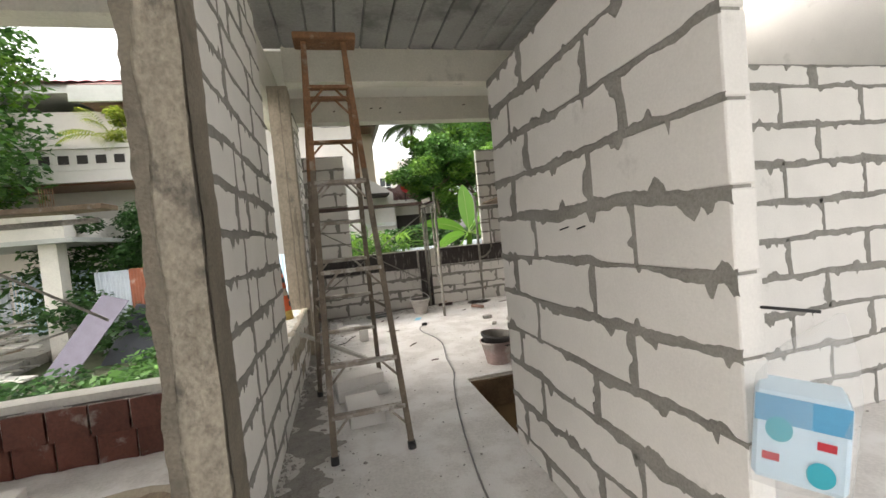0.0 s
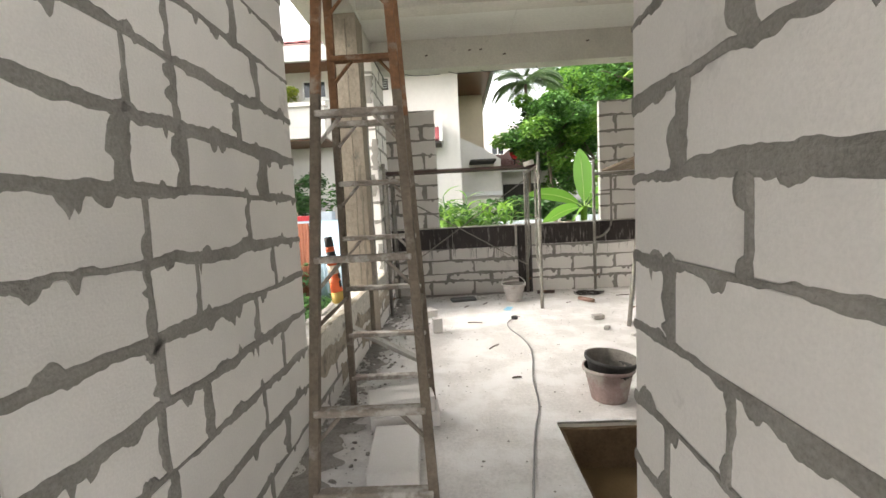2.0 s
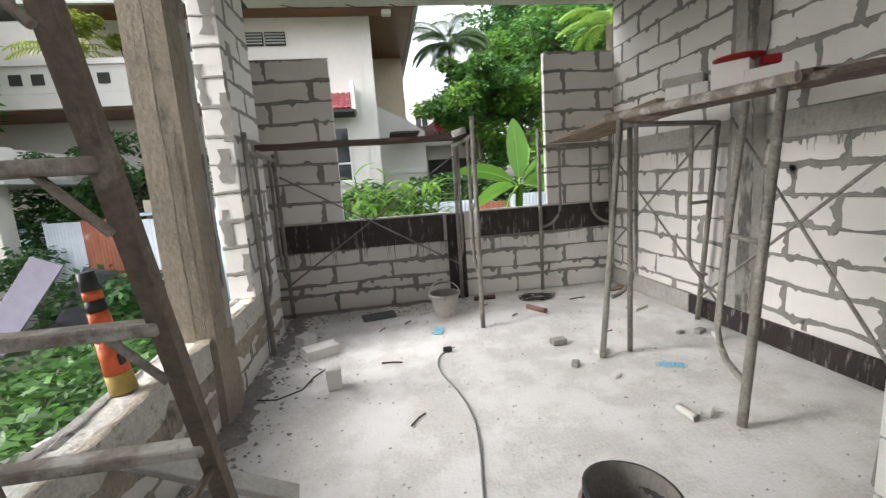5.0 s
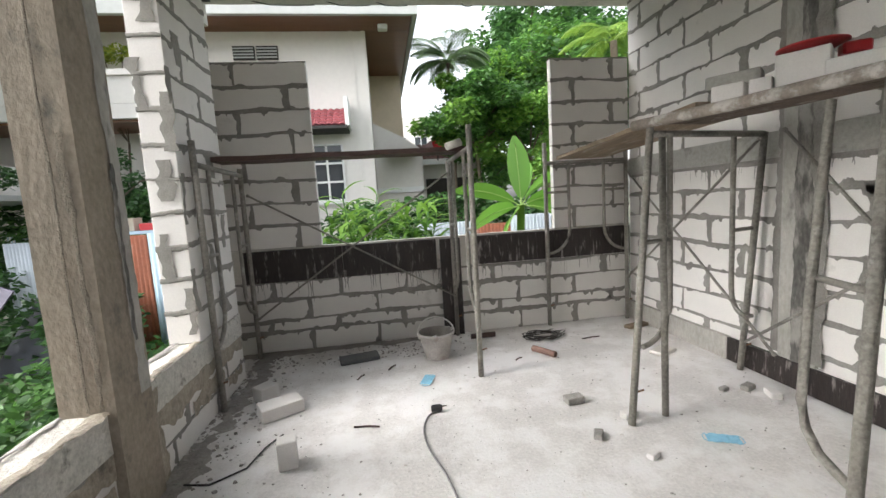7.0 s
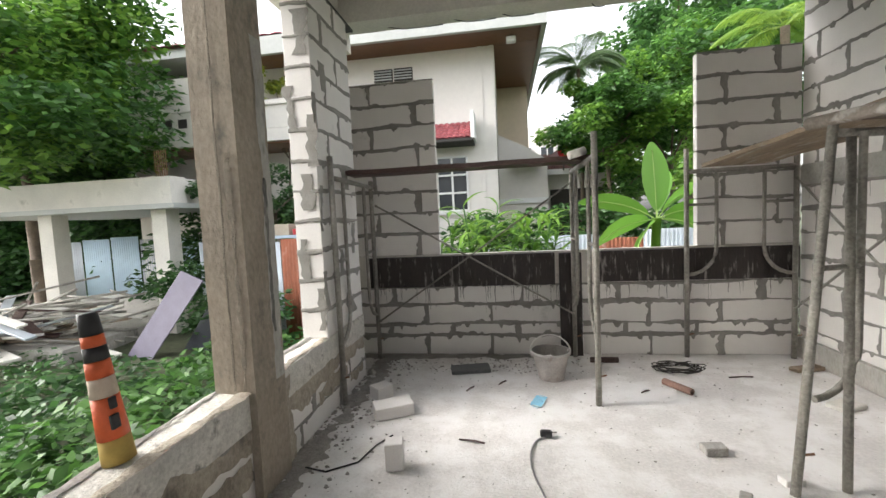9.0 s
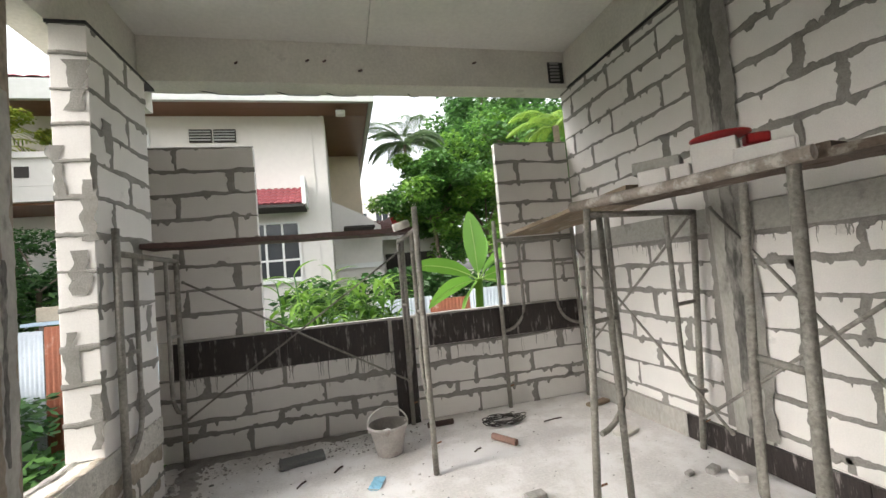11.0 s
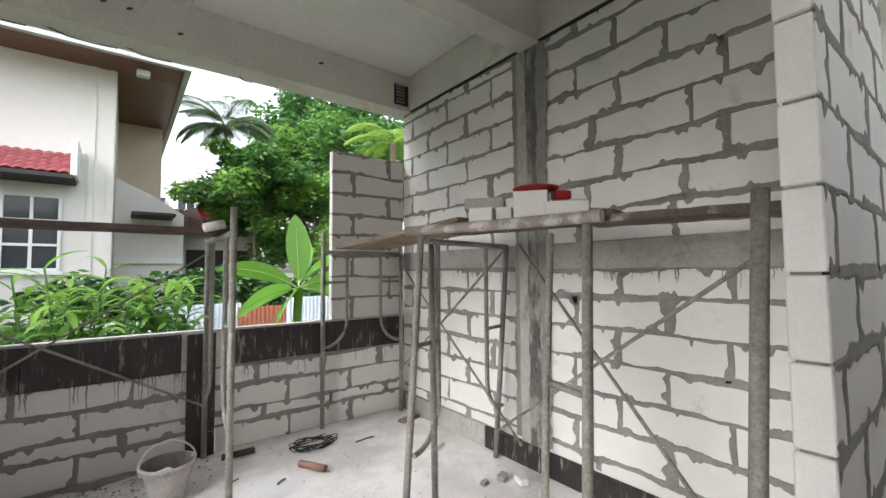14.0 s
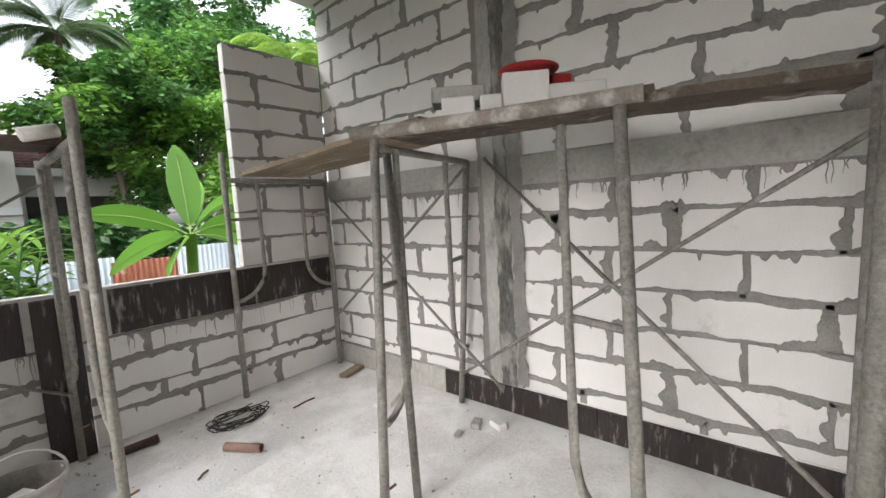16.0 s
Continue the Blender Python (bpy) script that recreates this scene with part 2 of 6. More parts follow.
def block_wall(name, label, start, direction, length, z0, z1, offsets, depth=0.075, wide=0.024, first=0.0, course=COURSE, length_of=BLOCK, rows=(), seed=1, skip=(), end_face=False):
    """A wall of aerated blocks. start: the plan point at which u = 0, direction: of u in plan; the face seen lies on its right.
    offsets: for each course from below, where its first head joint stands. skip: stretches of height with no blocks."""
    rnd = random.Random(seed)
    wide *= 1.12
    ux, uy = direction
    wall = part(name, box(bmesh.new(), 0.01, length - 0.01, 0.012, depth - 0.012, z0, z1 - 0.01), MORTAR)
    wall.matrix_world = Matrix(((ux, -uy, 0, start[0]), (uy, ux, 0, start[1]), (0, 0, 1, 0), (0, 0, 0, 1)))
    tagged(wall, label, "wall", "", "structure")
    verts, faces = [], []
    z, row = z0, 0
    while z < z1 - 0.03:
        jump = [s for s in skip if s[0] - 0.02 <= z < s[1]]
        if jump:
            z = jump[0][1]
            continue
        height = rows[row] - z if rows else first if first and row == 0 else course
        tops = [s[0] for s in skip if z < s[0] < z + height + 0.03]
        top = min([z + height, z1] + tops)
        off = offsets[row % len(offsets)]
        joints = [0.0]
        if isinstance(off, tuple):
            joints += off
        else:
            u = off
            while u < length - 0.05:
                joints.append(u)
                u += length_of
        joints.append(length)
        for a, b in zip(joints, joints[1:]):
            ob = new("brick", brick_mesh(b - a - 0.008, top - z - 0.008, depth))
            ob.parent = wall
            ob.matrix_basis = pose(a + 0.004, rnd.uniform(-0.0012, 0.0012), z + 0.004)
        # the bed joint above this course, and its head joints
        steps = int(length / 0.008)
        s0 = seed * 31 + row
        pts = []
        lumps = [(rnd.uniform(0, length), rnd.uniform(0.005, 0.035), rnd.uniform(0.15, 1.0) ** 1.5 * wide * 1.5) for k in range(int(length * 6))]
        lifts = [(rnd.uniform(0, length), rnd.uniform(0.01, 0.05), rnd.uniform(0.3, 1.0) * wide * 1.1) for k in range(int(length * 2.5))]
        for i in range(steps + 1):
            u = length * i / steps
            low, high = smear(u, s0, wide * 0.85)
            low += max([h * max(0.0, 1 - ((u - p) / w) ** 2) ** 0.5 * (0.85 + 0.5 * noise.noise(Vector((u * 70, s0, 1.7)))) for p, w, h in lumps] or [0])
            high += max([h * max(0.0, 1 - ((u - p) / w) ** 2) ** 0.5 * (0.85 + 0.5 * noise.noise(Vector((u * 70, s0, 6.7)))) for p, w, h in lifts] or [0])
            wob = 0.004 * noise.noise(Vector((u * 1.7, s0, 0)))
            pts.append(((u, top - low + wob), (u, min(top + high + wob, z1) if top < z1 - 0.01 else z1)))
        ribbon(verts, faces, pts)
        for j, u in enumerate(joints[1:-1]):
            n = int((top - z) / 0.011) + 1
            hp = []
            w = wide * rnd.choice((0.3, 0.6, 0.9, 1.3))
            spread = [(rnd.uniform(z, top), rnd.uniform(0.01, 0.05), rnd.uniform(0.2, 1.0) * wide) for k in range(3)]
            for i in range(n + 1):
                v = z + (top - z) * i / n
                low, high = smear(v, s0 + 17 + j * 3.3, w)
                low += max(h * max(0.0, 1 - ((v - p) / q) ** 2) ** 0.5 for p, q, h in spread)
                hp.append(((u + high + 0.003, v), (u - low - 0.003, v)))
            ribbon(verts, faces, hp)
        # joints across the bare end of a thick wall
        if end_face:
            hp = []
            for i in range(17):
                d = depth * i / 16
                low, high = smear(d, s0 + 3, wide * 0.8)
                hp.append(((d, top - low), (d, top + high)))
            start = len(verts)
            ribbon(verts, faces, hp)
            for i in range(start, len(verts)):
                u, w, v = verts[i]
                verts[i] = (w, depth - u, v)
        z, row = top, row + 1
    joint = pydata("mortar_joints", verts, faces, MORTAR, wall)
    tagged(joint, "grey mortar smeared over the joints", kind="stuff")
    return wall


# ---- floor and ground ----
def ground_sheet():
    bm = bmesh.new()
    bmesh.ops.create_grid(bm, x_segments=120, y_segments=120, size=1.0)
    for v in bm.verts:
        sx, sy = v.co.x, v.co.y
        v.co.x, v.co.y = 900 * sx * abs(sx) ** 2 + 12 * sx, 900 * sy * abs(sy) ** 2 + 14 * sy + 6
        near = (v.co - Vector((2, 6, 0))).length
        v.co.z = -0.75 + (0.07 * noise.noise(v.co * 0.9) if near < 40 else 0)
    return tagged(part("ground", bm, GRASS_SOIL), "dark overgrown garden soil round the building site", "ground", kind="structure")


ground_sheet()
PIT = (1.38, 3.72, 2.75, 4.20)


def floor_slab():
    fl = thing("floor", "dusty light grey concrete screed floor with fine trowel marks", "floor", kind="structure")
    x0, x1, y0, y1 = PIT
    # prolonged unseen to y = -7 so that it bounces more light indoors
    for i, (a, b, c, d) in enumerate(((-0.2, x0, -7.0, 8.2), (x0, 3.95, y1, 8.2), (x0, 3.95, -7.0, y0), (x1, 3.95, y0, y1))):
        bm = bmesh.new()
        nx, ny = max(1, int((b - a) / 0.1)), max(1, int((d - c) / 0.1))
        vs = [[bm.verts.new((a + (b - a) * p / nx, c + (d - c) * q / ny, 0)) for q in range(ny + 1)] for p in range(nx + 1)]
        for p in range(nx):
            for q in range(ny):
                bm.faces.new((vs[p][q], vs[p + 1][q], vs[p + 1][q + 1], vs[p][q + 1]))
        for v in bm.verts:
            edge = abs(v.co.x - x0) < 0.01 or abs(v.co.y - y1) < 0.01
            v.co.z = 0 if edge else 0.0035 * noise.noise(v.co * 2.0) + 0.0015 * noise.noise(v.co * 9.0) - 0.002
        part("screed", bm, FLOOR, fl)
        solid("slab", a, b, c, d, -0.16, -0.012, CONCRETE, fl)
    return fl


floor_slab()
solid("pit_floor", PIT[0] - 0.3, PIT[1] + 0.3, PIT[2] - 0.3, PIT[3] + 0.3, -0.75, -0.62, SOIL)
tagged(bpy.data.objects["pit_floor"], "brown muddy bottom of the floor pit", "pit", kind="structure")

# ---- walls ----
LEFT, RIGHT, FAR, CEIL = 0.0, 3.80, 8.0, 3.60
block_wall("wall_east", "tall white aerated block wall with smeared grey mortar", (RIGHT, FAR), (0, -1), 1.71, 0.17, 3.22, (0.48, 0.19), seed=2, first=0.09, skip=((1.485, 1.66),))
block_wall("wall_east_near", "tall white aerated block wall with wide grey mortar smears", (RIGHT, 6.04), (0, -1), 1.66, 0.17, 3.22, (0.4, 0.24, 0.55, 0.23, 0.55, 0.26, 0.58, 0.3, 0.36, 0.58, 0.41, 0.59, 0.29, 0.59, 0.3), seed=22, first=0.09, wide=0.03, skip=((1.485, 1.66),))
block_wall("wall_north", "low white block wall under the window opening, streaked with grout", (-0.3, FAR), (1, 0), 2.08, 0.0, 0.69, (0.77, 0.40, 0.77, 0.44), seed=3, length_of=0.635, rows=(0.2, 0.31, 0.51, 0.69), wide=0.028)
block_wall("wall_north_east", "low white block wall under the window opening, streaked with grout", (1.96, FAR), (1, 0), 1.84, 0.0, 0.69, (0.61, 0.4, 0.60, 0.32), seed=33, length_of=0.61, rows=(0.2, 0.31, 0.51, 0.69), wide=0.028)
block_wall("wall_north_pier_west", "free-standing block pier beside the window opening", (-0.30, FAR), (1, 0), 0.93, 1.0, 2.69, (0.74, 0.33, 0.75, 0.3, 0.75, 0.30, 0.73, 0.29), seed=4, course=0.211)
block_wall("wall_north_pier_east", "block pier between window opening and east wall", (2.96, FAR), (1, 0), 0.84, 1.0, 2.69, (0.23, 0.66), seed=5, course=0.211)
block_wall("wall_partition", "short free-standing white block partition", (1.345, 3.06), (-0.0168, -0.99986), 1.49, 0.0, 2.09, (0.41, 0.18, 0.41, 0.19, 0.42, 0.22, 0.46, 0.25, 0.44, 0.27, 0.45), seed=6, wide=0.03, first=0.1, course=0.2, length_of=0.69)
block_wall("wall_west", "white block wall built against the concrete column", (LEFT, 2.58), (0, 1), 1.55, 0.0, 3.02, ((0.44, 1.02), (0.42, 0.64, 1.22), (0.44, 1.02), (0.42, 0.64, 1.24), (0.44, 1.02), (0.42, 0.64, 1.22), (0.44, 1.02), (0.40, 0.63, 1.2), (0.42, 0.61, 1.0), (0.61, 1.2), (0.42, 1.03)), seed=7, wide=0.03, first=0.115, course=0.205)
block_wall("wall_west_low", "knee-high block wall under the open side", (LEFT, 4.13), (0, 1), 3.31, 0.0, 0.37, (0.3, 0.5), depth=0.17, seed=8, first=0.15)
block_wall("wall_west_pier", "slender block pier on the low wall", (LEFT, 6.71), (0, 1), 0.73, 0.54, 3.02, (0.22, 0.45), depth=0.19, seed=9, end_face=True)
block_wall("wall_cross", "white block cross wall ending in a bare edge", (2.60, 4.29), (1, 0), 1.2, 0.0, 2.86, (0.35, 0.12), depth=0.08, seed=10, wide=0.03)
block_wall("wall_south_room", "white block wall of the next room", (1.44, 2.60), (1, 0), 3.2, 0.0, 2.0, (0.2, 0.47), seed=11)
block_wall("wall_outer_room_low", "low rough block wall of the side room", (-3.6, 4.0), (1, 0), 3.4, 0.0, 0.38, (0.2, 0.5), depth=0.1, seed=12)

# ---- beams, columns, ceilings ----
def cast(name, label, cat, *args, material=CONCRETE, amp=0.004):
    return tagged(rough_solid(name, *args, material, amp=amp), label, cat, kind="structure")


cast("beam_north", "grey concrete beam over the window opening", "beam", -0.3, 3.79, 7.83, 8.08, 3.21, 3.62)
cast("beam_middle", "grey concrete ceiling beam across the room", "beam", 0.0, 3.79, 6.05, 6.26, 3.20, 3.62)
cast("beam_west", "grey concrete edge beam over the open side", "beam", -0.42, -0.20, -3.5, 8.1, 3.03, 3.62)
cast("beam_east", "grey concrete beam along the wall top", "beam", 3.775, 3.95, 4.3, 8.1, 3.22, 3.62)
cast("column_west_near", "weathered rough concrete column beside the block wall", "column", -0.17, 0.004, 2.37, 2.58, 0.0, 3.05, material=CONCRETE_ROUGH, amp=0.009)
cast("column_west_middle", "concrete column with the grain of its wooden form", "column", -0.17, 0.045, 5.77, 6.04, 0.0, 3.05, material=CONCRETE_COL)
cast("column_east", "dark stained concrete column set into the wall", "column", 3.785, 3.95, 6.04, 6.29, 0.0, 3.22, material=CONCRETE_DARK)
cast("band_east", "grey concrete tie band in the wall", "concrete band", 3.792, 3.87, 4.4, 6.04, 1.485, 1.66, material=BAND)
cast("band_east_far", "grey concrete tie band in the wall", "concrete band", 3.79, 3.87, 6.29, 8.0, 1.50, 1.67, material=BAND)
cast("sill_west", "rough cement top of the knee-high wall", "sill", -0.19, 0.006, 4.13, 7.44, 0.37, 0.54, material=SILL, amp=0.012)
cast("kerb_east", "rough grey concrete kerb along the wall foot", "kerb", 3.76, 3.9, 6.68, 8.0, 0.0, 0.18, material=CONCRETE_DARK)
slab = bmesh.new()
box(slab, -0.25, 1.707, 6.15, 8.0, CEIL, CEIL + 0.12, 0.004)
box(slab, 1.713, 3.9, 6.15, 8.0, CEIL + 0.002, CEIL + 0.12, 0.004)
part("ceiling_far", slab, CEIL_LIGHT)
tagged(bpy.data.objects["ceiling_far"], "smooth pale concrete slab ceiling", "ceiling", kind="structure")


def plank_ceiling():
    bm = bmesh.new()
    # prolonged unseen to y = -2.6 to hold back light from the south
    x = -0.28
    while x < 3.9:
        box(bm, x + 0.006, x + 0.294, -2.6, 6.1, CEIL, CEIL + 0.08, 0.012)
        x += 0.3
    box(bm, -0.25, 3.9, -2.6, 6.1, CEIL + 0.05, CEIL + 0.12)
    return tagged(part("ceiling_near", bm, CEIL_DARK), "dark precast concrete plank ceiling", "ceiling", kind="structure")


plank_ceiling()
tagged(rough_solid("beam_cross", 2.6, 5.0, 4.27, 4.47, 2.86, 3.3, CONCRETE), "grey concrete beam over the cross wall", "beam", kind="structure")
tagged(rough_solid("beam_outer_room", -4.5, -0.22, 4.6, 4.85, 3.2, 3.6, CONCRETE), "grey concrete beam over the side room", "beam", kind="structure")
tagged(solid("wall_next_room", 4.7, 4.8, 1.2, 4.4, -0.1, 3.7, AAC), "plain block wall of the next room", "wall", kind="structure")
tagged(solid("floor_next_room", 3.95, 4.8, -3.6, 4.4, -0.16, -0.004, FLOOR), "concrete floor of the next room", "floor", kind="structure")
# added wall, never in view: cuts the south-west light on the partition
tagged(solid("wall_south", -3.6, 0.4, -2.75, -2.65, -0.1, 3.6, AAC), "unseen plain block wall added behind to hold light off the partition", "wall", kind="structure")
# added out of view to shade the side room and partition from the sun
tagged(solid("wall_outer_west", -3.7, -3.6, -5.0, 3.9, -0.7, 3.6, AAC), "unseen plain block wall added to keep the sun out of the side room", "wall", kind="structure")
# real slab, but its unseen south edge is set to limit sky light
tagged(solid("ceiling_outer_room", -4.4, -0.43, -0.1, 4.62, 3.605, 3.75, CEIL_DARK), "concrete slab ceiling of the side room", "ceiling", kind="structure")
tagged(rough_solid("pier_outer_room", -3.35, -2.98, 3.9, 4.15, 0.0, 3.2, CONCRETE), "rough pale pier at the side room corner", "pier", kind="structure")
tagged(solid("floor_outer_room", -3.6, -0.205, -7.0, 4.1, -0.16, -0.004, FLOOR), "dusty concrete floor of the side room", "floor", kind="structure")
tagged(rough_solid("sill_outer_room", -3.6, -0.2, 3.97, 4.14, 0.38, 0.43, CONCRETE), "pale cement top of the low wall", "sill", kind="structure")
tagged(rough_solid("corner_wall_west", -0.34, -0.24, 7.3, 8.0, 0.0, 3.1, CONCRETE_COL), "dark stained concrete corner column", "column", kind="structure")

WATER = mat("muddy_water", (0.16, 0.11, 0.06), 0.06, tone=0.1, bump=0.0)
STEEL = mat("scaffold_steel", (0.26, 0.245, 0.215), 0.7, 0.1, tone=0.45, scale=6, fine=60, bump=0.7, stain=(0.44, 0.42, 0.38), stain_at=0.57, stain_scale=9)
RUST = mat("rusty_steel", (0.23, 0.115, 0.055), 0.8, 0.1, tone=0.4, scale=7, fine=60, bump=0.5, stain=(0.36, 0.30, 0.24), stain_at=0.56, stain_scale=8)
LADDER_LOW = mat("cement_coated_steel", (0.18, 0.145, 0.11), 0.8, 0.05, tone=0.35, scale=9, fine=70, bump=0.5, stain=(0.36, 0.33, 0.29), stain_at=0.59, stain_scale=8)
RUNG = mat("cement_splashed_rung", (0.30, 0.26, 0.22), 0.85, tone=0.3, scale=9, fine=70, bump=0.5, stain=(0.55, 0.52, 0.48), stain_at=0.48, stain_scale=10)
STAIN_BLACK = mat("black_form_oil", (0.13, 0.125, 0.115), 0.85, tone=0.5, scale=7, fine=60, bump=0.5, stain=(0.34, 0.325, 0.295), stain_at=0.50, stain_scale=10, stretch=(1, 1, 0.4))
DECK = mat("rusty_cement_deck", (0.12, 0.09, 0.068), 0.85, tone=0.45, scale=5, fine=60, bump=0.6, stain=(0.36, 0.335, 0.29), stain_at=0.55, stain_scale=7)
PLANK = mat("weathered_plank", (0.26, 0.20, 0.14), 0.85, tone=0.35, scale=4, fine=50, bump=0.5, stain=(0.42, 0.38, 0.32), stain_at=0.55, stain_scale=5, stretch=(3, 0.6, 3))
PLANK_DARK = mat("stained_board", (0.075, 0.042, 0.035), 0.6, tone=0.5, scale=6, fine=50, bump=0.4, stain=(0.28, 0.24, 0.21), stain_at=0.63, stain_scale=7, stretch=(0.8, 2, 2))
BUCKET_BLACK = mat("black_rubber_bucket", (0.035, 0.033, 0.032), 0.6, tone=0.3, scale=8, fine=60, bump=0.3, stain=(0.25, 0.24, 0.22), stain_at=0.62, stain_scale=7)
BUCKET_DUST = mat("dusty_pink_bucket", (0.34, 0.25, 0.235), 0.75, tone=0.2, scale=8, fine=60, bump=0.3, stain=(0.46, 0.42, 0.39), stain_at=0.5, stain_scale=6)
BUCKET_GREY = mat("cement_grey_bucket", (0.47, 0.44, 0.41), 0.8, tone=0.2, scale=9, fine=60, bump=0.4, stain=(0.33, 0.26, 0.24), stain_at=0.57, stain_scale=7)
BUCKET_PALE = mat("pale_plastic_bail", (0.58, 0.56, 0.53), 0.6, tone=0.1)
# lining, darker than the grey bucket's outside
BUCKET_IN = mat("dark_grey_bucket_inside", (0.20, 0.185, 0.165), 0.85, tone=0.3, scale=9, fine=60, bump=0.4)
CABLE = mat("grey_cable", (0.27, 0.265, 0.26), 0.6, tone=0.15)
BLACK = mat("black_plastic", (0.02, 0.02, 0.021), 0.5, tone=0.2)
WIRE = mat("dark_tie_wire", (0.05, 0.045, 0.04), 0.6, 0.5, tone=0.3)
RED = mat("red_plastic", (0.42, 0.02, 0.025), 0.4, tone=0.12)
ORANGE = mat("orange_plastic", (0.62, 0.11, 0.03), 0.5, tone=0.12)
MASK = mat("pale_blue_cloth", (0.28, 0.58, 0.74), 0.9, tone=0.08)
RUBBLE = mat("rubble", (0.36, 0.345, 0.32), 0.95, tone=0.35, scale=14, fine=90, bump=0.5)
DARK_DIRT = mat("dark_dirt", (0.33, 0.31, 0.285), 0.95, tone=0.35, scale=10, fine=90, bump=0.6)

pool = bmesh.new()
bmesh.ops.create_grid(pool, x_segments=2, y_segments=2, size=1.0)
for v in pool.verts:
    v.co = Vector((PIT[0] + (v.co.x + 1) / 2 * (PIT[1] - PIT[0]), PIT[2] + (v.co.y + 1) / 2 * (PIT[3] - PIT[2]), -0.27))
tagged(part("water", pool, WATER), "still brown water standing in the pit", "water", kind="structure")
for name, a in (("pit_wall", (PIT[0] - 0.05, PIT[0] + 0.02, PIT[2], PIT[3], -0.7, -0.03)), ("pit_wall_north", (PIT[0], PIT[1], PIT[3] - 0.025, PIT[3] + 0.05, -0.7, -0.03)),
                ("pit_wall_south", (PIT[0], 3.9, PIT[2] - 0.25, PIT[2] - 0.004, -0.7, -0.16)), ("pit_wall_east", (PIT[1] + 0.004, PIT[1] + 0.25, PIT[2], PIT[3], -0.7, -0.16))):
    tagged(rough_solid(name, *a, SOIL, amp=0.015, step=0.1), "raw brown earth side of the pit", "pit", kind="structure")


# ---- form boards and sill of the window ----
def form_board(label, x0, x1, y0, y1, z0, z1, axis):
    t = thing("form_board", label, "board", "form boards")
    parts = 2 if max(x1 - x0, y1 - y0) > 1.2 else 1
    for i in range(parts):
        if axis == "x":
            a, b = x0 + (x1 - x0) * i / parts, x0 + (x1 - x0) * (i + 1) / parts
            solid("plywood", a + 0.002, b - 0.002, y0, y1, z0, z1, FORM, t, 0.003)
        else:
            a, b = y0 + (y1 - y0) * i / parts, y0 + (y1 - y0) * (i + 1) / parts
            solid("plywood", x0, x1, a + 0.002, b - 0.002, z0, z1, FORM, t, 0.003)
    return t


form_board("dark stained plywood form board streaked with grout", -0.1, 1.715, 7.965, 7.995, 0.685, 0.985, "x")
form_board("dark stained plywood form board streaked with grout", 2.1, 3.78, 7.965, 7.995, 0.70, 0.985, "x")
form_board("dark upright form board of the little column", 1.75, 1.955, 7.955, 7.99, 0.0, 0.98, "x")
form_board("dark brown form board along the wall foot", 3.765, 3.792, 4.42, 6.69, 0.0, 0.175, "y")
tagged(rough_solid("sill_north", -0.22, 3.79, 8.0, 8.09, 0.69, 1.0, CONCRETE), "pale concrete tie beam under the window opening", "sill", kind="structure")
tagged(rough_solid("ledge_east", 3.794, 3.83, 4.42, 6.04, 0.0, 0.18, AAC), "pale cement strip behind the form board", "kerb", kind="structure")
vent = thing("conduit_ends", "black bundle of conduit ends in the beam corner", "conduit", at=(3.66, 7.815, 3.37))
# flat black plate on the beam, painted for the shade of a recess
solid("recess", -0.085, 0.085, 0.0, 0.02, -0.11, 0.11, BLACK, vent)
for k in range(6):
    tube_part("pipe_end", ((-0.07, -0.012, -0.09 + k * 0.036), (0.03, -0.012, -0.085 + k * 0.036)), 0.011, CABLE, vent, 6)


wires2 = thing("tie_wires", "thin bent wires hanging below the beam", "wire")
for x, ln in ((0.2, 0.55), (0.85, 0.4), (1.3, 0.3), (2.1, 0.12)):
    part("wire", tube(bmesh.new(), [(x, 8.02, 3.215), (x + ln * 0.3, 8.03, 3.185), (x + ln * 0.7, 8.05, 3.19), (x + ln, 8.06, 3.20)], 0.005, 5), BLACK, wires2)
for x, z in ((1.15, 3.42), (1.30, 3.42), (1.62, 3.34), (2.75, 3.45), (0.55, 3.38)):
    st = thing("tie_stub", "short dark tie end sticking out of the beam", "tie", "beam ties")
    tube_part("stub", [(x, 7.84, z), (x + 0.03, 7.80, z - 0.005)], 0.009, PLANK_DARK, st, 6)


# ---- ladder ----
def channel(a, b, wide=0.017, deep=0.032, lip=0.004):
    """A folded steel channel from a to b, open towards the ladder's inside."""
    bm = bmesh.new()
    prof = ((-wide, 0), (wide, 0), (wide, deep), (wide - lip, deep), (wide - lip, lip), (-wide + lip, lip), (-wide + lip, deep), (-wide, deep))
    rings = [[bm.verts.new((p.x + u, p.y + v - deep / 2, p.z)) for u, v in prof] for p in (a, a.lerp(b, 0.5), b)]
    for p, q in zip(rings, rings[1:]):
        for k in range(8):
            bm.faces.new((p[k], p[(k + 1) % 8], q[(k + 1) % 8], q[k]))
    bm.faces.new(rings[0])
    bm.faces.new(rings[-1][::-1])
    bmesh.ops.recalc_face_normals(bm, faces=bm.faces[:])
    return bm


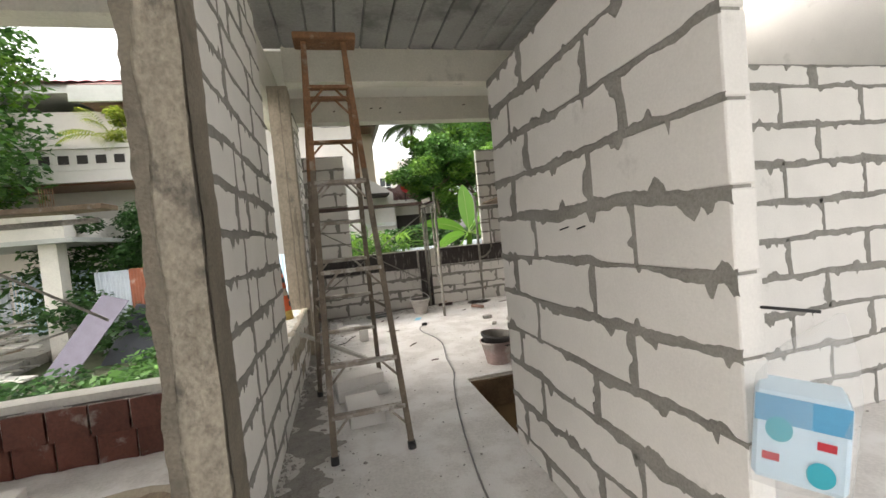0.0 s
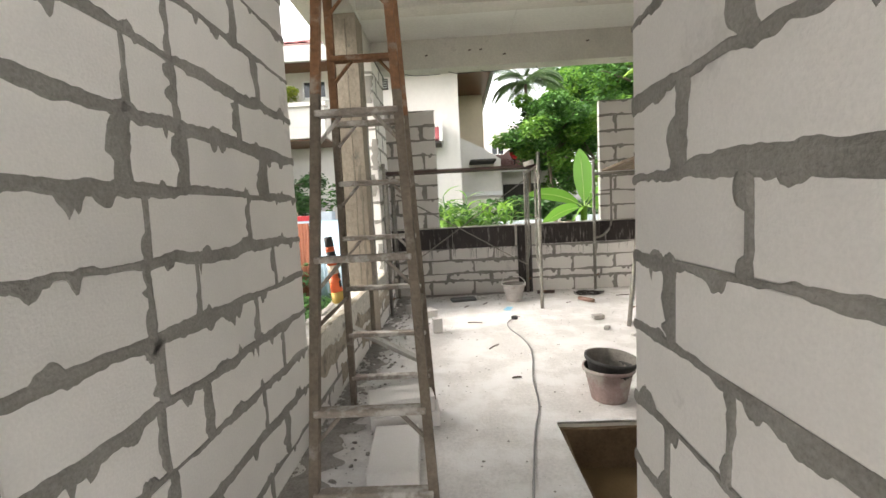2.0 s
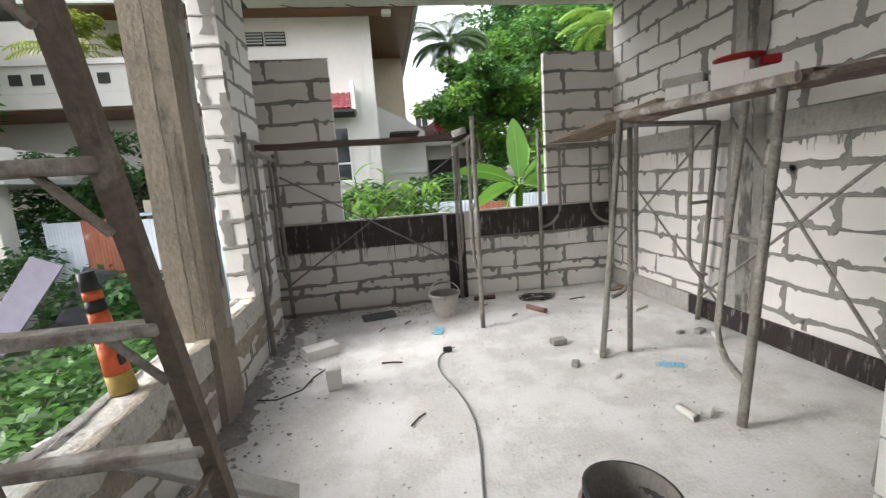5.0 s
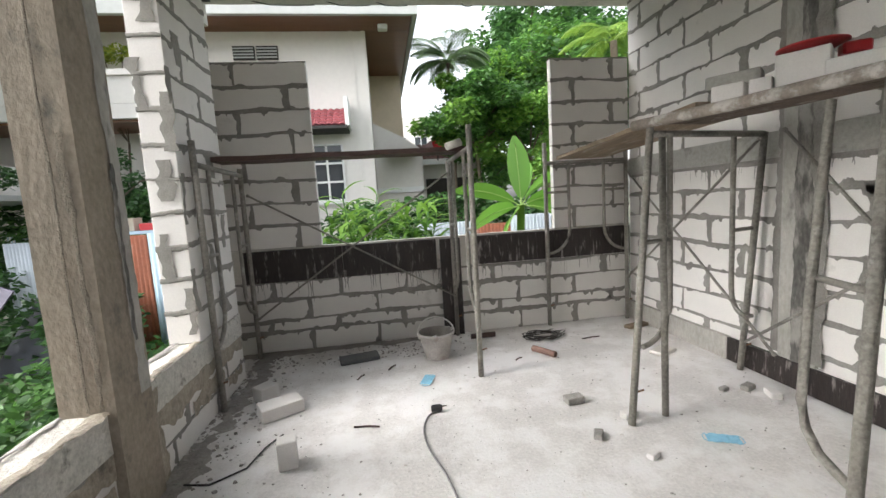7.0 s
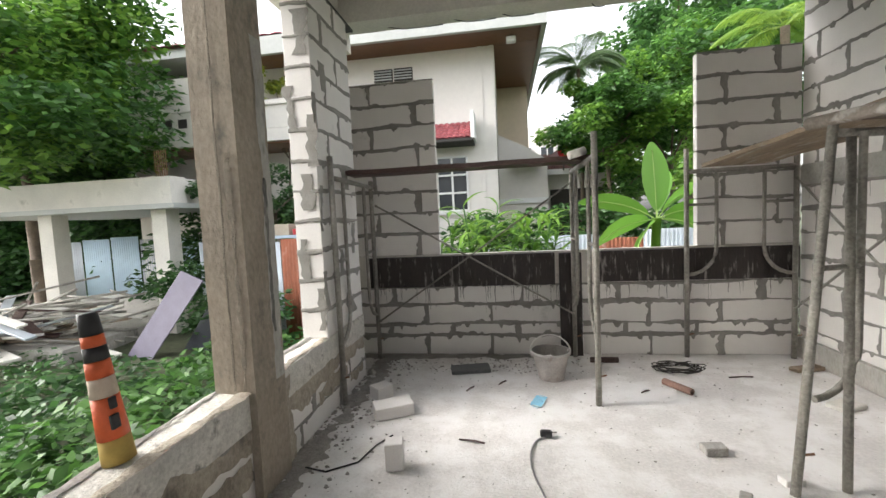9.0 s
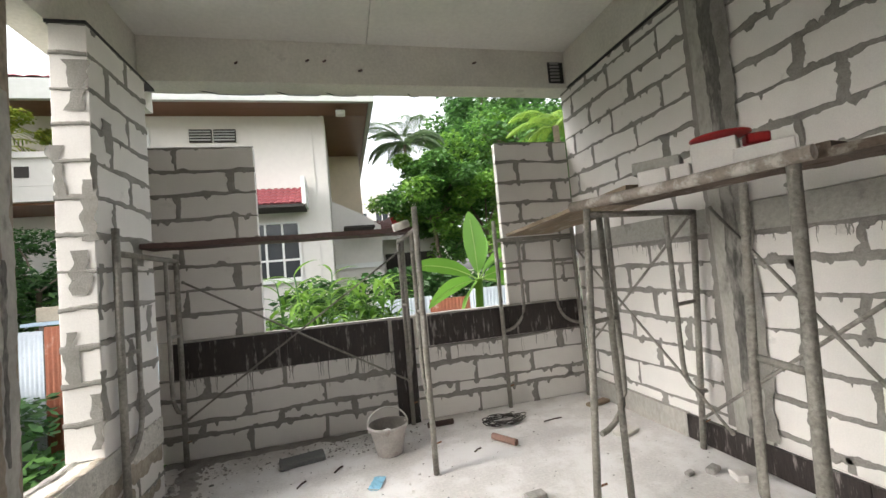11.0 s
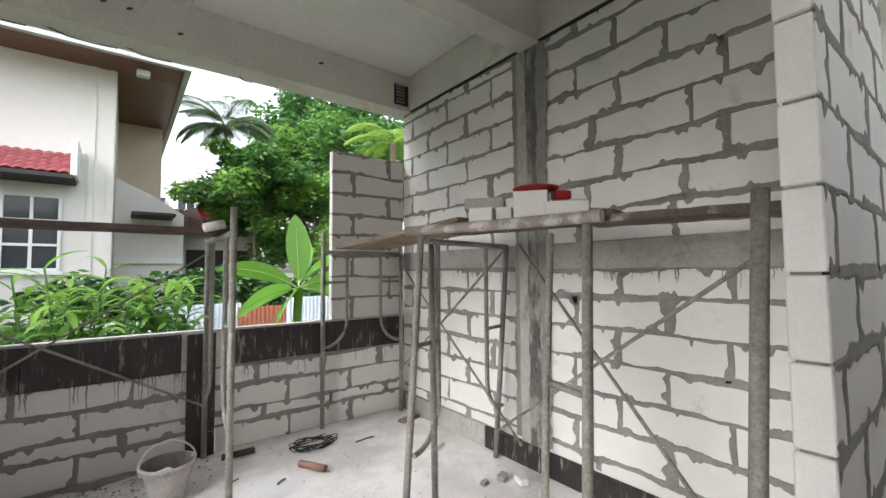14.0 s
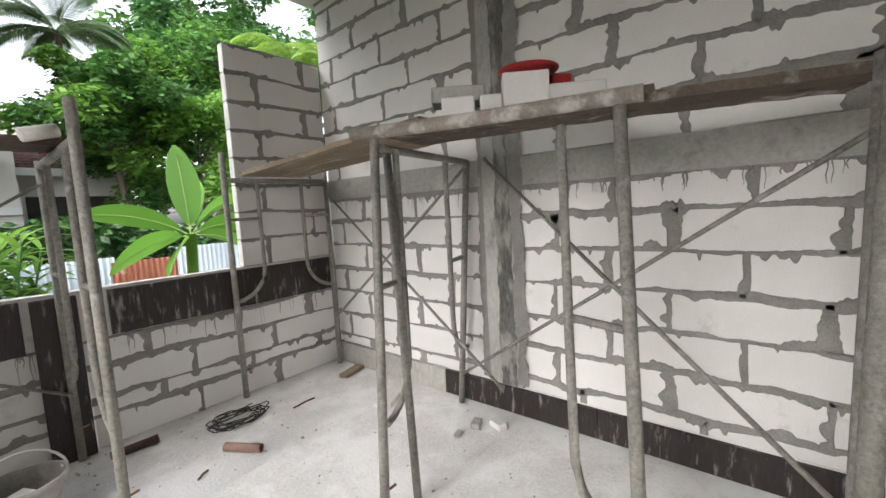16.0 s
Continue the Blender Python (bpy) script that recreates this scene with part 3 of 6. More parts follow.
def ladder():
    t = thing("step_ladder", "tall rusty steel trestle ladder caked with cement", "ladder", at=(0.5, 3.7, 0))
    foot = [((-0.20, -0.47, 0), (-0.15, 0.0, 2.60)), ((0.245, -0.47, 0), (0.10, 0.0, 2.60)), ((-0.335, 0.69, 0), (-0.155, 0.07, 2.60)), ((0.165, 0.69, 0), (0.11, 0.07, 2.60))]
    at = lambda leg, k: Vector(leg[0]).lerp(Vector(leg[1]), k)
    for leg in foot:
        lo = part("leg", channel(at(leg, 0.012), at(leg, 0.66)), LADDER_LOW, t)
        part("leg_top", channel(at(leg, 0.66), at(leg, 1.0)), RUST, t, "rusty upper leg")
        part("rubber_foot", tube(bmesh.new(), [at(leg, 0.002), at(leg, 0.02)], 0.024, 8), BLACK, lo)
    back = [0.265 + 0.286 * i for i in range(8)]
    for a, b, heights in ((foot[0], foot[1], (0.26, 0.54, 1.085, 1.64, 2.27)), (foot[2], foot[3], back)):
        for z in heights:
            k = z / 2.6
            p, q = at(a, k), at(b, k)
            m = RUST if k > 0.66 else RUNG
            bm = bmesh.new()
            box(bm, p.x, q.x, p.y - 0.024, p.y + 0.024, p.z - 0.015, p.z + 0.010, 0.004)
            r = part("rung", bm, m, t, "" if m is RUST else "rung splashed with pale cement")
            if a is foot[0] or z > 1.0:
                for e, s in ((p, 1), (q, -1)):
                    tube_part("brace", [(e.x + s * 0.10, e.y, e.z - 0.01), (e.x + s * 0.008, e.y, e.z - 0.11)], 0.008, m, r, 6)
    bm = bmesh.new()
    box(bm, -0.215, 0.185, -0.06, 0.12, 2.585, 2.63, 0.008)
    part("top_plate", bm, RUST, t, "rusty top plate")
    tube_part("stay", [at(foot[1], 0.32), at(foot[3], 0.30)], 0.009, LADDER_LOW, t, 6)
    tube_part("stay", [at(foot[0], 0.32), at(foot[2], 0.30)], 0.009, LADDER_LOW, t, 6)
    return t


ladder()
prop = thing("timber_batten", "grey cement-stained board leaning from the sill to the ladder", "batten")
bm = bmesh.new()
box(bm, -0.44, 0.44, -0.055, 0.055, -0.014, 0.014, 0.004)
bt = part("board", bm, BAND, prop)
bt.matrix_basis = pose(0.225, 4.91, 0.315, 0, 31, 10)


# ---- scaffolds ----
def post(t, foot, top, r=0.021, name="post"):
    p = tube_part(name, [foot, top], r, STEEL, t, 10)
    return p


def j_tube(t, a, b, inset, z_low, z_top, r=0.016):
    """The bent inner tube of a walk-through frame: from the top bar down and round into the post at a."""
    a, b = Vector(a), Vector(b)
    d = (b - a).normalized()
    p = a + d * inset
    pts = [(p.x, p.y, z_top), (p.x, p.y, (z_low + z_top) / 2)]
    for k in range(7):
        ang = k / 6 * math.pi / 2
        c = a + d * inset * math.cos(ang)
        pts.append((c.x, c.y, z_low + inset * (1 - math.sin(ang))))
    bm = tube(bmesh.new(), pts, r, 8)
    part("bent_tube", bm, STEEL, t)
    q = a + d * inset
    tube_part("stub", [(a.x, a.y, z_low + 0.62), (q.x, q.y, z_low + 0.62)], 0.014, STEEL, t, 6)


def scaffold_frame(label, p, q, tops, zt, low=0.42, inset=0.24, lean=((0, 0), (0, 0)), both=True):
    t = thing("scaffold", label, "scaffold", "scaffold frames")
    pa, qa = Vector((*p, 0)), Vector((*q, 0))
    pt, qt = Vector((p[0] + lean[0][0], p[1] + lean[0][1], tops[0])), Vector((q[0] + lean[1][0], q[1] + lean[1][1], tops[1]))
    for a, b in ((pa, pt), (qa, qt)):
        po = post(t, a + Vector((0, 0, 0.004)), b)
        s = a.lerp(b, 0.11)
        tube_part("lock_pin", [s, s + Vector((0.05, -0.02, 0.02))], 0.006, RUST, po, 5)
    k0, k1 = zt / pt.z, zt / qt.z
    u, v = pa.lerp(pt, min(1, k0)), qa.lerp(qt, min(1, k1))
    tube_part("top_bar", [u, v], 0.02, STEEL, t, 8)
    mid0, mid1 = pa.lerp(pt, 0.55), qa.lerp(qt, 0.55)
    j_tube(t, mid0.xy.to_3d(), mid1.xy.to_3d(), inset, low, zt)
    if both:
        j_tube(t, mid1.xy.to_3d(), mid0.xy.to_3d(), inset, low, zt)
    return t


scaffold_frame("cement-caked steel scaffold frame", (1.867, 6.905), (1.875, 7.925), (1.88, 1.75), 1.72, low=0.5)
scaffold_frame("cement-caked steel scaffold frame by the block pier", (0.04, 6.84), (0.0, 7.86), (1.83, 1.74), 1.68, low=0.45)
scaffold_frame("leaning cement-caked steel scaffold frame", (2.54, 6.01), (3.70, 6.49), (1.70, 1.67), 1.66, lean=((0.24, 0.17), (0.03, -0.12)))
scaffold_frame("cement-caked steel scaffold frame by the window", (2.85, 7.93), (3.70, 7.90), (1.86, 1.80), 1.66, low=0.75)
c = thing("scaffold", "leaning cement-caked steel scaffold frame in the middle", "scaffold", "scaffold frames")
post(c, (2.775, 5.06, 0.004), (3.05, 5.20, 1.70), 0.024)
part("bent_tube", tube(bmesh.new(), [(3.06, 5.42, 1.66), (2.90, 5.34, 0.9), (2.83, 5.30, 0.46), (2.82, 5.27, 0.36), (2.81, 5.21, 0.29), (2.81, 5.14, 0.25), (2.805, 5.08, 0.23)], 0.018, 8), STEEL, c)
tube_part("stub", [(2.92, 5.14, 0.93), (2.92, 5.34, 0.95)], 0.015, STEEL, c, 6)
c2 = thing("scaffold_post", "plain steel scaffold post under the boards", "scaffold", at=(0, 0, 0))
post(c2, (2.785, 6.055, 0.004), (2.87, 6.2, 1.64), 0.02)
c3 = thing("scaffold_post", "cement-grey steel scaffold post beside the cross wall", "scaffold", at=(0, 0, 0))
post(c3, (2.945, 4.575, 0.004), (3.06, 4.53, 1.75), 0.029)
post(c3, (3.04, 4.585, 0.004), (3.13, 4.55, 1.72), 0.022)


def brace(label, *ends):
    t = thing("cross_brace", label, "scaffold brace", "cross braces")
    for a, b in ends:
        tube_part("bar", [a, b], 0.0095, STEEL, t, 6)
        for e in (a, b):
            bm = bmesh.new()
            bmesh.ops.create_icosphere(bm, subdivisions=1, radius=0.016, matrix=Matrix.Translation(e))
            part("pin", bm, STEEL, t)
    return t


brace("thin crossed scaffold braces in front of the window wall", ((0.05, 7.84, 1.50), (1.86, 7.90, 0.42)), ((0.03, 7.86, 0.38), (1.86, 7.89, 1.62)))
brace("thin crossed scaffold braces along the tall wall", ((3.72, 6.22, 1.66), (2.975, 4.565, 0.45)), ((3.70, 6.46, 0.22), (3.12, 4.56, 1.52)))
brace("thin crossed scaffold braces by the window corner", ((3.68, 7.86, 0.45), (3.62, 6.30, 1.62)), ((3.68, 7.86, 1.55), (3.44, 5.99, 0.33)))


def board(name, label, a, b, width, thick, material, side, parts=1, cat="plank"):
    """Flat boards from a to b, laid towards side."""
    t = thing(name, label, cat)
    a, b, s = Vector(a), Vector(b), Vector(side).normalized()
    n = (b - a).cross(s).normalized()
    if n.z < 0:
        n = -n
    for i in range(parts):
        w0, w1 = width * i / parts, width * (i + 1) / parts - 0.006
        bm = bmesh.new()
        segs = 14
        rows = []
        for k in range(segs + 1):
            p = a.lerp(b, k / segs) + n * (0.006 * noise.noise(Vector((k * 0.6, i * 3.1, a.x))))
            rows.append([bm.verts.new(q) for q in (p + s * w0, p + s * w1, p + s * w1 + n * thick, p + s * w0 + n * thick)])
        for r, q in zip(rows, rows[1:]):
            for k in range(4):
                bm.faces.new((r[k], r[(k + 1) % 4], q[(k + 1) % 4], q[k]))
        bm.faces.new(rows[0][::-1])
        bm.faces.new(rows[-1])
        bmesh.ops.recalc_face_normals(bm, faces=bm.faces[:])
        part("plank", bm, material, t)
    return t


board("scaffold_board", "dark stained board lying across two scaffold frames", (-0.06, 7.22, 1.735), (1.95, 7.20, 1.735), 0.26, 0.035, PLANK_DARK, (0, 1, 0))
board("scaffold_ramp", "weathered planks sloping up on the scaffold", (2.96, 7.9, 1.69), (3.02, 6.12, 1.79), 0.52, 0.03, PLANK, (1, 0, 0), 2)
board("scaffold_deck", "weathered cement-splashed scaffold planks", (2.86, 6.24, 1.725), (3.10, 5.10, 1.725), 0.42, 0.03, DECK, (1, 0.2, 0), 2)
board("scaffold_deck", "rusty scaffold planks reaching to the cross wall", (3.06, 5.22, 1.70), (3.32, 4.5, 1.70), 0.3, 0.035, DECK, (0.94, 0.34, 0), 2)
pipe = thing("scaffold_tube", "thick cement-caked tube along the scaffold top", "scaffold tube")
part("tube", tube(bmesh.new(), [(2.74, 6.28, 1.725), (2.915, 5.72, 1.722), (3.045, 5.12, 1.72)], 0.03, 12), RUNG, pipe)
tube_part("coupler", [(1.86, 7.18, 1.80), (1.74, 7.16, 1.765)], 0.03, CONCRETE, thing("scaffold_tube", "short pale tube end at the board", "scaffold tube"), 8)


# ---- blocks, buckets and loose things ----
def loose_block(label, x, y, z, sx, sy, sz, rz, material=AAC, tilt=0.0):
    bm = box(bmesh.new(), -sx / 2, sx / 2, -sy / 2, sy / 2, 0, sz, 0.005)
    for v in bm.verts:
        v.co += noise.noise_vector(v.co * 12 + Vector((x, y, 0))) * 0.004
    ob = part("loose_block", bm, material)
    ob.matrix_world = pose(x, y, z, tilt, 0, rz)
    return tagged(ob, label, "block", "loose blocks")


loose_block("white block offcut on the floor", 0.44, 6.72, 0.0, 0.27, 0.16, 0.085, 28)
loose_block("small grey block offcut on the floor", 0.28, 6.98, 0.0, 0.14, 0.12, 0.10, 50)
loose_block("small white block offcut standing on the floor", 0.62, 6.10, 0.0, 0.10, 0.09, 0.15, 12)
loose_block("white block lying under the ladder", 0.50, 3.86, 0.0, 0.24, 0.42, 0.09, 4)
loose_block("white block stacked under the ladder", 0.50, 4.28, 0.0, 0.40, 0.22, 0.09, 8)
loose_block("white block stacked on another under the ladder", 0.48, 4.27, 0.09, 0.38, 0.2, 0.09, 12)
zt = 1.756
loose_block("grey-white half block on the scaffold planks", 3.005, 5.865, zt, 0.12, 0.14, 0.085, 35)
# takes the band concrete, darker than the white blocks round it
loose_block("grey half block laid across another on the scaffold planks", 3.09, 5.93, zt + 0.085, 0.14, 0.24, 0.07, 38, BAND)
loose_block("small white offcut on the scaffold planks", 3.04, 5.72, zt, 0.09, 0.09, 0.075, 35)
loose_block("tall white block on the scaffold planks", 3.16, 5.625, zt, 0.14, 0.19, 0.16, 35)
loose_block("flat white block on the scaffold planks", 3.205, 5.42, zt, 0.12, 0.22, 0.085, 33)


def lathe(bm, profile, sides=28, wob=0.0, seed=0):
    rings = []
    for r, z in profile:
        rings.append([bm.verts.new(((r + wob * noise.noise(Vector((math.cos(k * math.tau / sides), math.sin(k * math.tau / sides), z * 3 + seed)))) * math.cos(k * math.tau / sides),
                                    (r + wob * noise.noise(Vector((math.cos(k * math.tau / sides), math.sin(k * math.tau / sides), z * 3 + seed + 5)))) * math.sin(k * math.tau / sides), z)) for k in range(sides)])
    for a, b in zip(rings, rings[1:]):
        for k in range(sides):
            f = bm.faces.new((a[k], a[(k + 1) % sides], b[(k + 1) % sides], b[k]))
            f.smooth = True
    return rings


def bucket(label, x, y, z, r0, r1, h, outer, inner, handle=True, rz=0.0, tilt=0.0, fill=0.0):
    t = thing("bucket", label, "bucket", "buckets")
    t.matrix_world = pose(x, y, z, tilt, tilt, rz)
    bm = bmesh.new()
    rg = lathe(bm, ((r0 * 0.98, 0.0), (r0, 0.01), (r0 + (r1 - r0) * 0.5, h * 0.5), (r1, h - 0.02), (r1 + 0.012, h - 0.02), (r1 + 0.014, h), (r1 + 0.002, h + 0.002)), wob=0.006, seed=x)
    bm.faces.new(rg[0][::-1])
    part("body", bm, outer, t)
    bm = bmesh.new()
    rg = lathe(bm, ((r1 + 0.002, h + 0.002), (r1 - 0.006, h - 0.01), (r0 + (r1 - r0) * 0.5 - 0.006, h * 0.5), (r0 - 0.006, 0.02)), wob=0.006, seed=x)
    bm.faces.new(rg[-1])
    part("lining", bm, inner, t, "dark inside of the bucket")
    if handle:
        pts = [((r1 + 0.016) * math.cos(a), (r1 + 0.016) * math.sin(a) * 0.5, h - 0.01 + 0.115 * math.sin(a)) for a in [k * math.pi / 12 for k in range(13)]]
        part("handle", tube(bmesh.new(), pts, 0.0065, 6), BUCKET_PALE, t, "pale bail handle")
        for s in (-1, 1):
            bm = box(bmesh.new(), s * (r1 + 0.004) - 0.012, s * (r1 + 0.004) + 0.012, -0.016, 0.016, h - 0.045, h - 0.004, 0.003)
            part("lug", bm, outer, t)
    return t


bucket("cement-grey plastic bucket with a bail handle", 1.60, 7.42, 0, 0.105, 0.15, 0.23, BUCKET_GREY, BUCKET_IN, rz=12)
loose_block("block offcut standing in the grey bucket", 1.58, 7.43, 0.03, 0.10, 0.08, 0.14, 30)
bucket("dusty pinkish bucket, the outer one of a nested pair", 1.785, 4.49, 0, 0.112, 0.147, 0.21, BUCKET_DUST, BUCKET_BLACK, handle=False)
bucket("black rubber bucket nested askew in the pinkish one", 1.785, 4.49, 0.075, 0.112, 0.152, 0.195, BUCKET_BLACK, BUCKET_IN, handle=False, tilt=4, rz=20)


def cable():
    t = thing("power_cable", "grey extension cable lying across the floor with a black plug", "cable")
    key = [(1.02, 2.3), (1.0, 2.63), (1.06, 3.15), (1.15, 3.68), (1.24, 4.1), (1.32, 4.4), (1.36, 4.82), (1.43, 5.2), (1.46, 5.5), (1.43, 5.8), (1.37, 6.05), (1.36, 6.25), (1.40, 6.40), (1.46, 6.455)]
    pts = []
    for i in range(len(key) - 1):
        p0, p1, p2, p3 = (Vector(key[max(0, min(len(key) - 1, i + d))]) for d in (-1, 0, 1, 2))
        for k in range(6):
            s = k / 6
            q = 0.5 * (2 * p1 + (p2 - p0) * s + (2 * p0 - 5 * p1 + 4 * p2 - p3) * s * s + (3 * p1 - p0 - 3 * p2 + p3) * s ** 3)
            pts.append((q.x, q.y, 0.0065))
    part("cord", tube(bmesh.new(), pts, 0.0055, 6), CABLE, t)
    bm = box(bmesh.new(), 1.43, 1.50, 6.445, 6.485, 0.002, 0.042, 0.008)
    p = part("plug", bm, BLACK, t, "black plug")
    part("pin", tube(bmesh.new(), [(1.49, 6.465, 0.03), (1.53, 6.47, 0.03)], 0.004, 6), STEEL, p)


cable()
wires = thing("wire_coil", "tangled coil of dark tie wire on the floor", "wire")
rw = random.Random(4)
for k in range(9):
    cx, cy, ra, rb, ph = 2.66 + rw.uniform(-0.03, 0.03), 7.62 + rw.uniform(-0.03, 0.03), rw.uniform(0.12, 0.2), rw.uniform(0.08, 0.13), rw.uniform(0, 3)
    pts = [(cx + ra * math.cos(a + ph) + 0.03 * math.sin(3 * a), cy + rb * math.sin(a + ph) + 0.02 * math.cos(4 * a), 0.012 + 0.02 * rw.random()) for a in [j * math.tau / 16 * 0.93 for j in range(17)]]
    part("strand", tube(bmesh.new(), pts, 0.004, 5), WIRE, wires)
off = thing("pipe_offcut", "short rusty pipe offcut on the floor", "pipe")
bm = bmesh.new()
tube(bm, [(2.43, 7.30, 0.026), (2.55, 7.10, 0.026)], 0.026, 12, False)
tube(bm, [(2.43, 7.30, 0.026), (2.55, 7.10, 0.026)], 0.021, 12, False)
part("pipe", bm, mat("rusty_pink_pipe", (0.30, 0.18, 0.14), 0.7, tone=0.25), off)
off = thing("pipe_offcut", "short white plastic pipe offcut on the floor", "pipe")
bm = bmesh.new()
tube(bm, [(2.58, 5.27, 0.022), (2.592, 5.15, 0.022)], 0.024, 12, False)
tube(bm, [(2.58, 5.27, 0.022), (2.592, 5.15, 0.022)], 0.020, 12, False)
part("pipe", bm, BUCKET_PALE, off)
off = thing("pipe_offcut", "dark pipe piece at the wall foot", "pipe")
tube_part("pipe", [(1.98, 7.78, 0.025), (2.22, 7.78, 0.025)], 0.025, PLANK_DARK, off, 10)
loose_block("dark flat cement slab lying on the floor", 0.92, 7.55, 0.0, 0.34, 0.16, 0.035, 12, mat("dark_slab", (0.14, 0.145, 0.145), 0.8, tone=0.25))
loose_block("flat dark offcut at the corner", 3.62, 7.62, 0.0, 0.24, 0.09, 0.03, 15, PLANK)
loose_block("flat grey offcut near the kerb", 3.42, 6.95, 0.0, 0.2, 0.12, 0.03, 25, CONCRETE)


def face_mask(label, x, y, rz):
    bm = bmesh.new()
    bmesh.ops.create_grid(bm, x_segments=10, y_segments=6, size=0.5)
    for v in bm.verts:
        v.co = Vector((v.co.x * 0.16, v.co.y * 0.085, 0.008 + 0.008 * noise.noise(v.co * 6)))
    t = thing("face_mask", label, "face mask", "face masks", at=(x, y, 0), rz=rz)
    part("cloth", bm, MASK, t)
    for s in (-1, 1):
        part("loop", tube(bmesh.new(), [(s * 0.078, 0.04, 0.008), (s * 0.095, 0.02, 0.006), (s * 0.095, -0.02, 0.006), (s * 0.078, -0.04, 0.008)], 0.002, 4), MASK, t)


face_mask("crumpled pale blue face mask on the floor", 2.91, 5.77, -25)
face_mask("crumpled pale blue face mask on the floor by the bucket", 1.46, 6.95, 70)


def scatter(name, label, n, area, size, material, seed, flat=0.5, squash=False):
    """Chips and crumbs lying on the floor."""
    r = random.Random(seed)
    verts, faces = [], []
    for i in range(n):
        x, y = r.uniform(area[0], area[1]), r.uniform(area[2], area[3])
        if PIT[0] - 0.03 < x and PIT[2] < y < PIT[3] + 0.03:
            continue
        if squash:
            x = area[0] + (x - area[0]) * r.random() ** 1.5
        s = size * (0.3 + 1.2 * r.random() ** 3)
        b = len(verts)
        a = r.uniform(0, 6.28)
        for k in range(5):
            q = s * r.uniform(0.6, 1.0)
            verts.append((x + q * math.cos(a + k * 1.257), y + q * 0.75 * math.sin(a + k * 1.257), 0.0))
        for k in range(5):
            q = s * r.uniform(0.3, 0.7)
            verts.append((x + q * math.cos(a + k * 1.257), y + q * 0.75 * math.sin(a + k * 1.257), s * flat * r.uniform(0.6, 1.2)))
        for k in range(5):
            faces.append((b + k, b + (k + 1) % 5, b + 5 + (k + 1) % 5, b + 5 + k))
        faces.append(tuple(b + 5 + k for k in range(5)))
    return tagged(pydata(name, verts, faces, material), label, "debris", kind="stuff")


def smear_patch(name, label, spine, half, axis_n, material, seed, parent=None, lift=0.004, fine=0.02, jag=0.5):
    """A ragged thin coat along a straight line on a flat face. spine: two points; half: its half width; axis_n: the face's normal."""
    a, b2, n = Vector(spine[0]), Vector(spine[1]), Vector(axis_n)
    side_v = (b2 - a).cross(n).normalized()
    cnt = int((b2 - a).length / fine)
    verts, faces = [], []
    for i in range(cnt + 1):
        s = (b2 - a).length * i / cnt
        p = a.lerp(b2, i / cnt)
        w0 = half * (1 + jag * (noise.noise(Vector((s * 4, seed, 0))) + 0.6 * noise.noise(Vector((s * 19, seed, 3)))))
        w1 = half * (1 + jag * (noise.noise(Vector((s * 4, seed, 7))) + 0.6 * noise.noise(Vector((s * 19, seed, 9)))))
        for k in range(5):
            q = p + side_v * (-w0 + (w0 + w1) * k / 4)
            verts.append(tuple(q + n * (0.0005 if k in (0, 4) else lift * (0.7 + 0.5 * noise.noise(q * 25)))))
    for i in range(cnt):
        for k in range(4):
            m = i * 5 + k
            faces.append((m, m + 1, m + 6, m + 5))
    ob = pydata(name, verts, faces, material, parent)
    return ob if parent else tagged(ob, label, "mortar coat", kind="structure")


smear_patch("form_oil_stain", "", ((3.783, 6.14, 0.15), (3.783, 6.14, 3.2)), 0.055, (-1, 0, 0), STAIN_BLACK, 2.2, bpy.data.objects["column_east"], jag=0.35)
near_col = bpy.data.objects["column_west_near"]
smear_patch("mortar_coat", "", ((0.012, 2.475, 0.0), (0.012, 2.475, 3.0)), 0.095, (1, 0, 0), COAT, 3.1, near_col, jag=0.25)
smear_patch("mortar_coat", "", ((-0.148, 2.362, 0.0), (-0.148, 2.362, 3.0)), 0.024, (0, -1, 0), COAT, 8.1, near_col, jag=0.7)
smear_patch("mortar_coat_east", "dark wet mortar beside the wall column", ((3.793, 6.31, 0.2), (3.793, 6.31, 3.2)), 0.03, (-1, 0, 0), MORTAR, 5.5, jag=0.7)
smear_patch("mortar_coat_east_near", "grey mortar beside the wall column", ((3.782, 6.045, 0.2), (3.782, 6.045, 3.2)), 0.045, (-1, 0, 0), MORTAR, 6.5, jag=0.7)
smear_patch("mortar_coat_low", "grey cement coat on the low wall", ((0.004, 4.2, 0.33), (0.004, 7.4, 0.33)), 0.06, (1, 0, 0), CONCRETE_ROUGH, 7.5, lift=0.006, jag=0.8)
smear_patch("mortar_coat_sill", "grey cement smeared over the sill edge", ((-0.02, 4.3, 0.548), (-0.02, 7.4, 0.548)), 0.025, (0, 0, 1), CONCRETE_ROUGH, 12.5, lift=0.006, jag=1.3)
smear_patch("mortar_coat_sill_outer", "dark dirt on the outer sill edge", ((-0.16, 4.3, 0.548), (-0.16, 7.4, 0.548)), 0.02, (0, 0, 1), DARK_DIRT, 13.5, lift=0.005, jag=1.4)
for k, (y, z, ln, w) in enumerate(((4.7, 0.12, 0.35, 0.05), (5.35, 0.18, 0.4, 0.06), (6.5, 0.2, 0.5, 0.06), (7.05, 0.12, 0.3, 0.05))):
    smear_patch("mortar_coat_low", "grey cement coat on the low wall", ((0.005, y, z), (0.005, y + ln, z)), w, (1, 0, 0), CONCRETE_ROUGH, 61.5 + k, lift=0.006, jag=1.0)
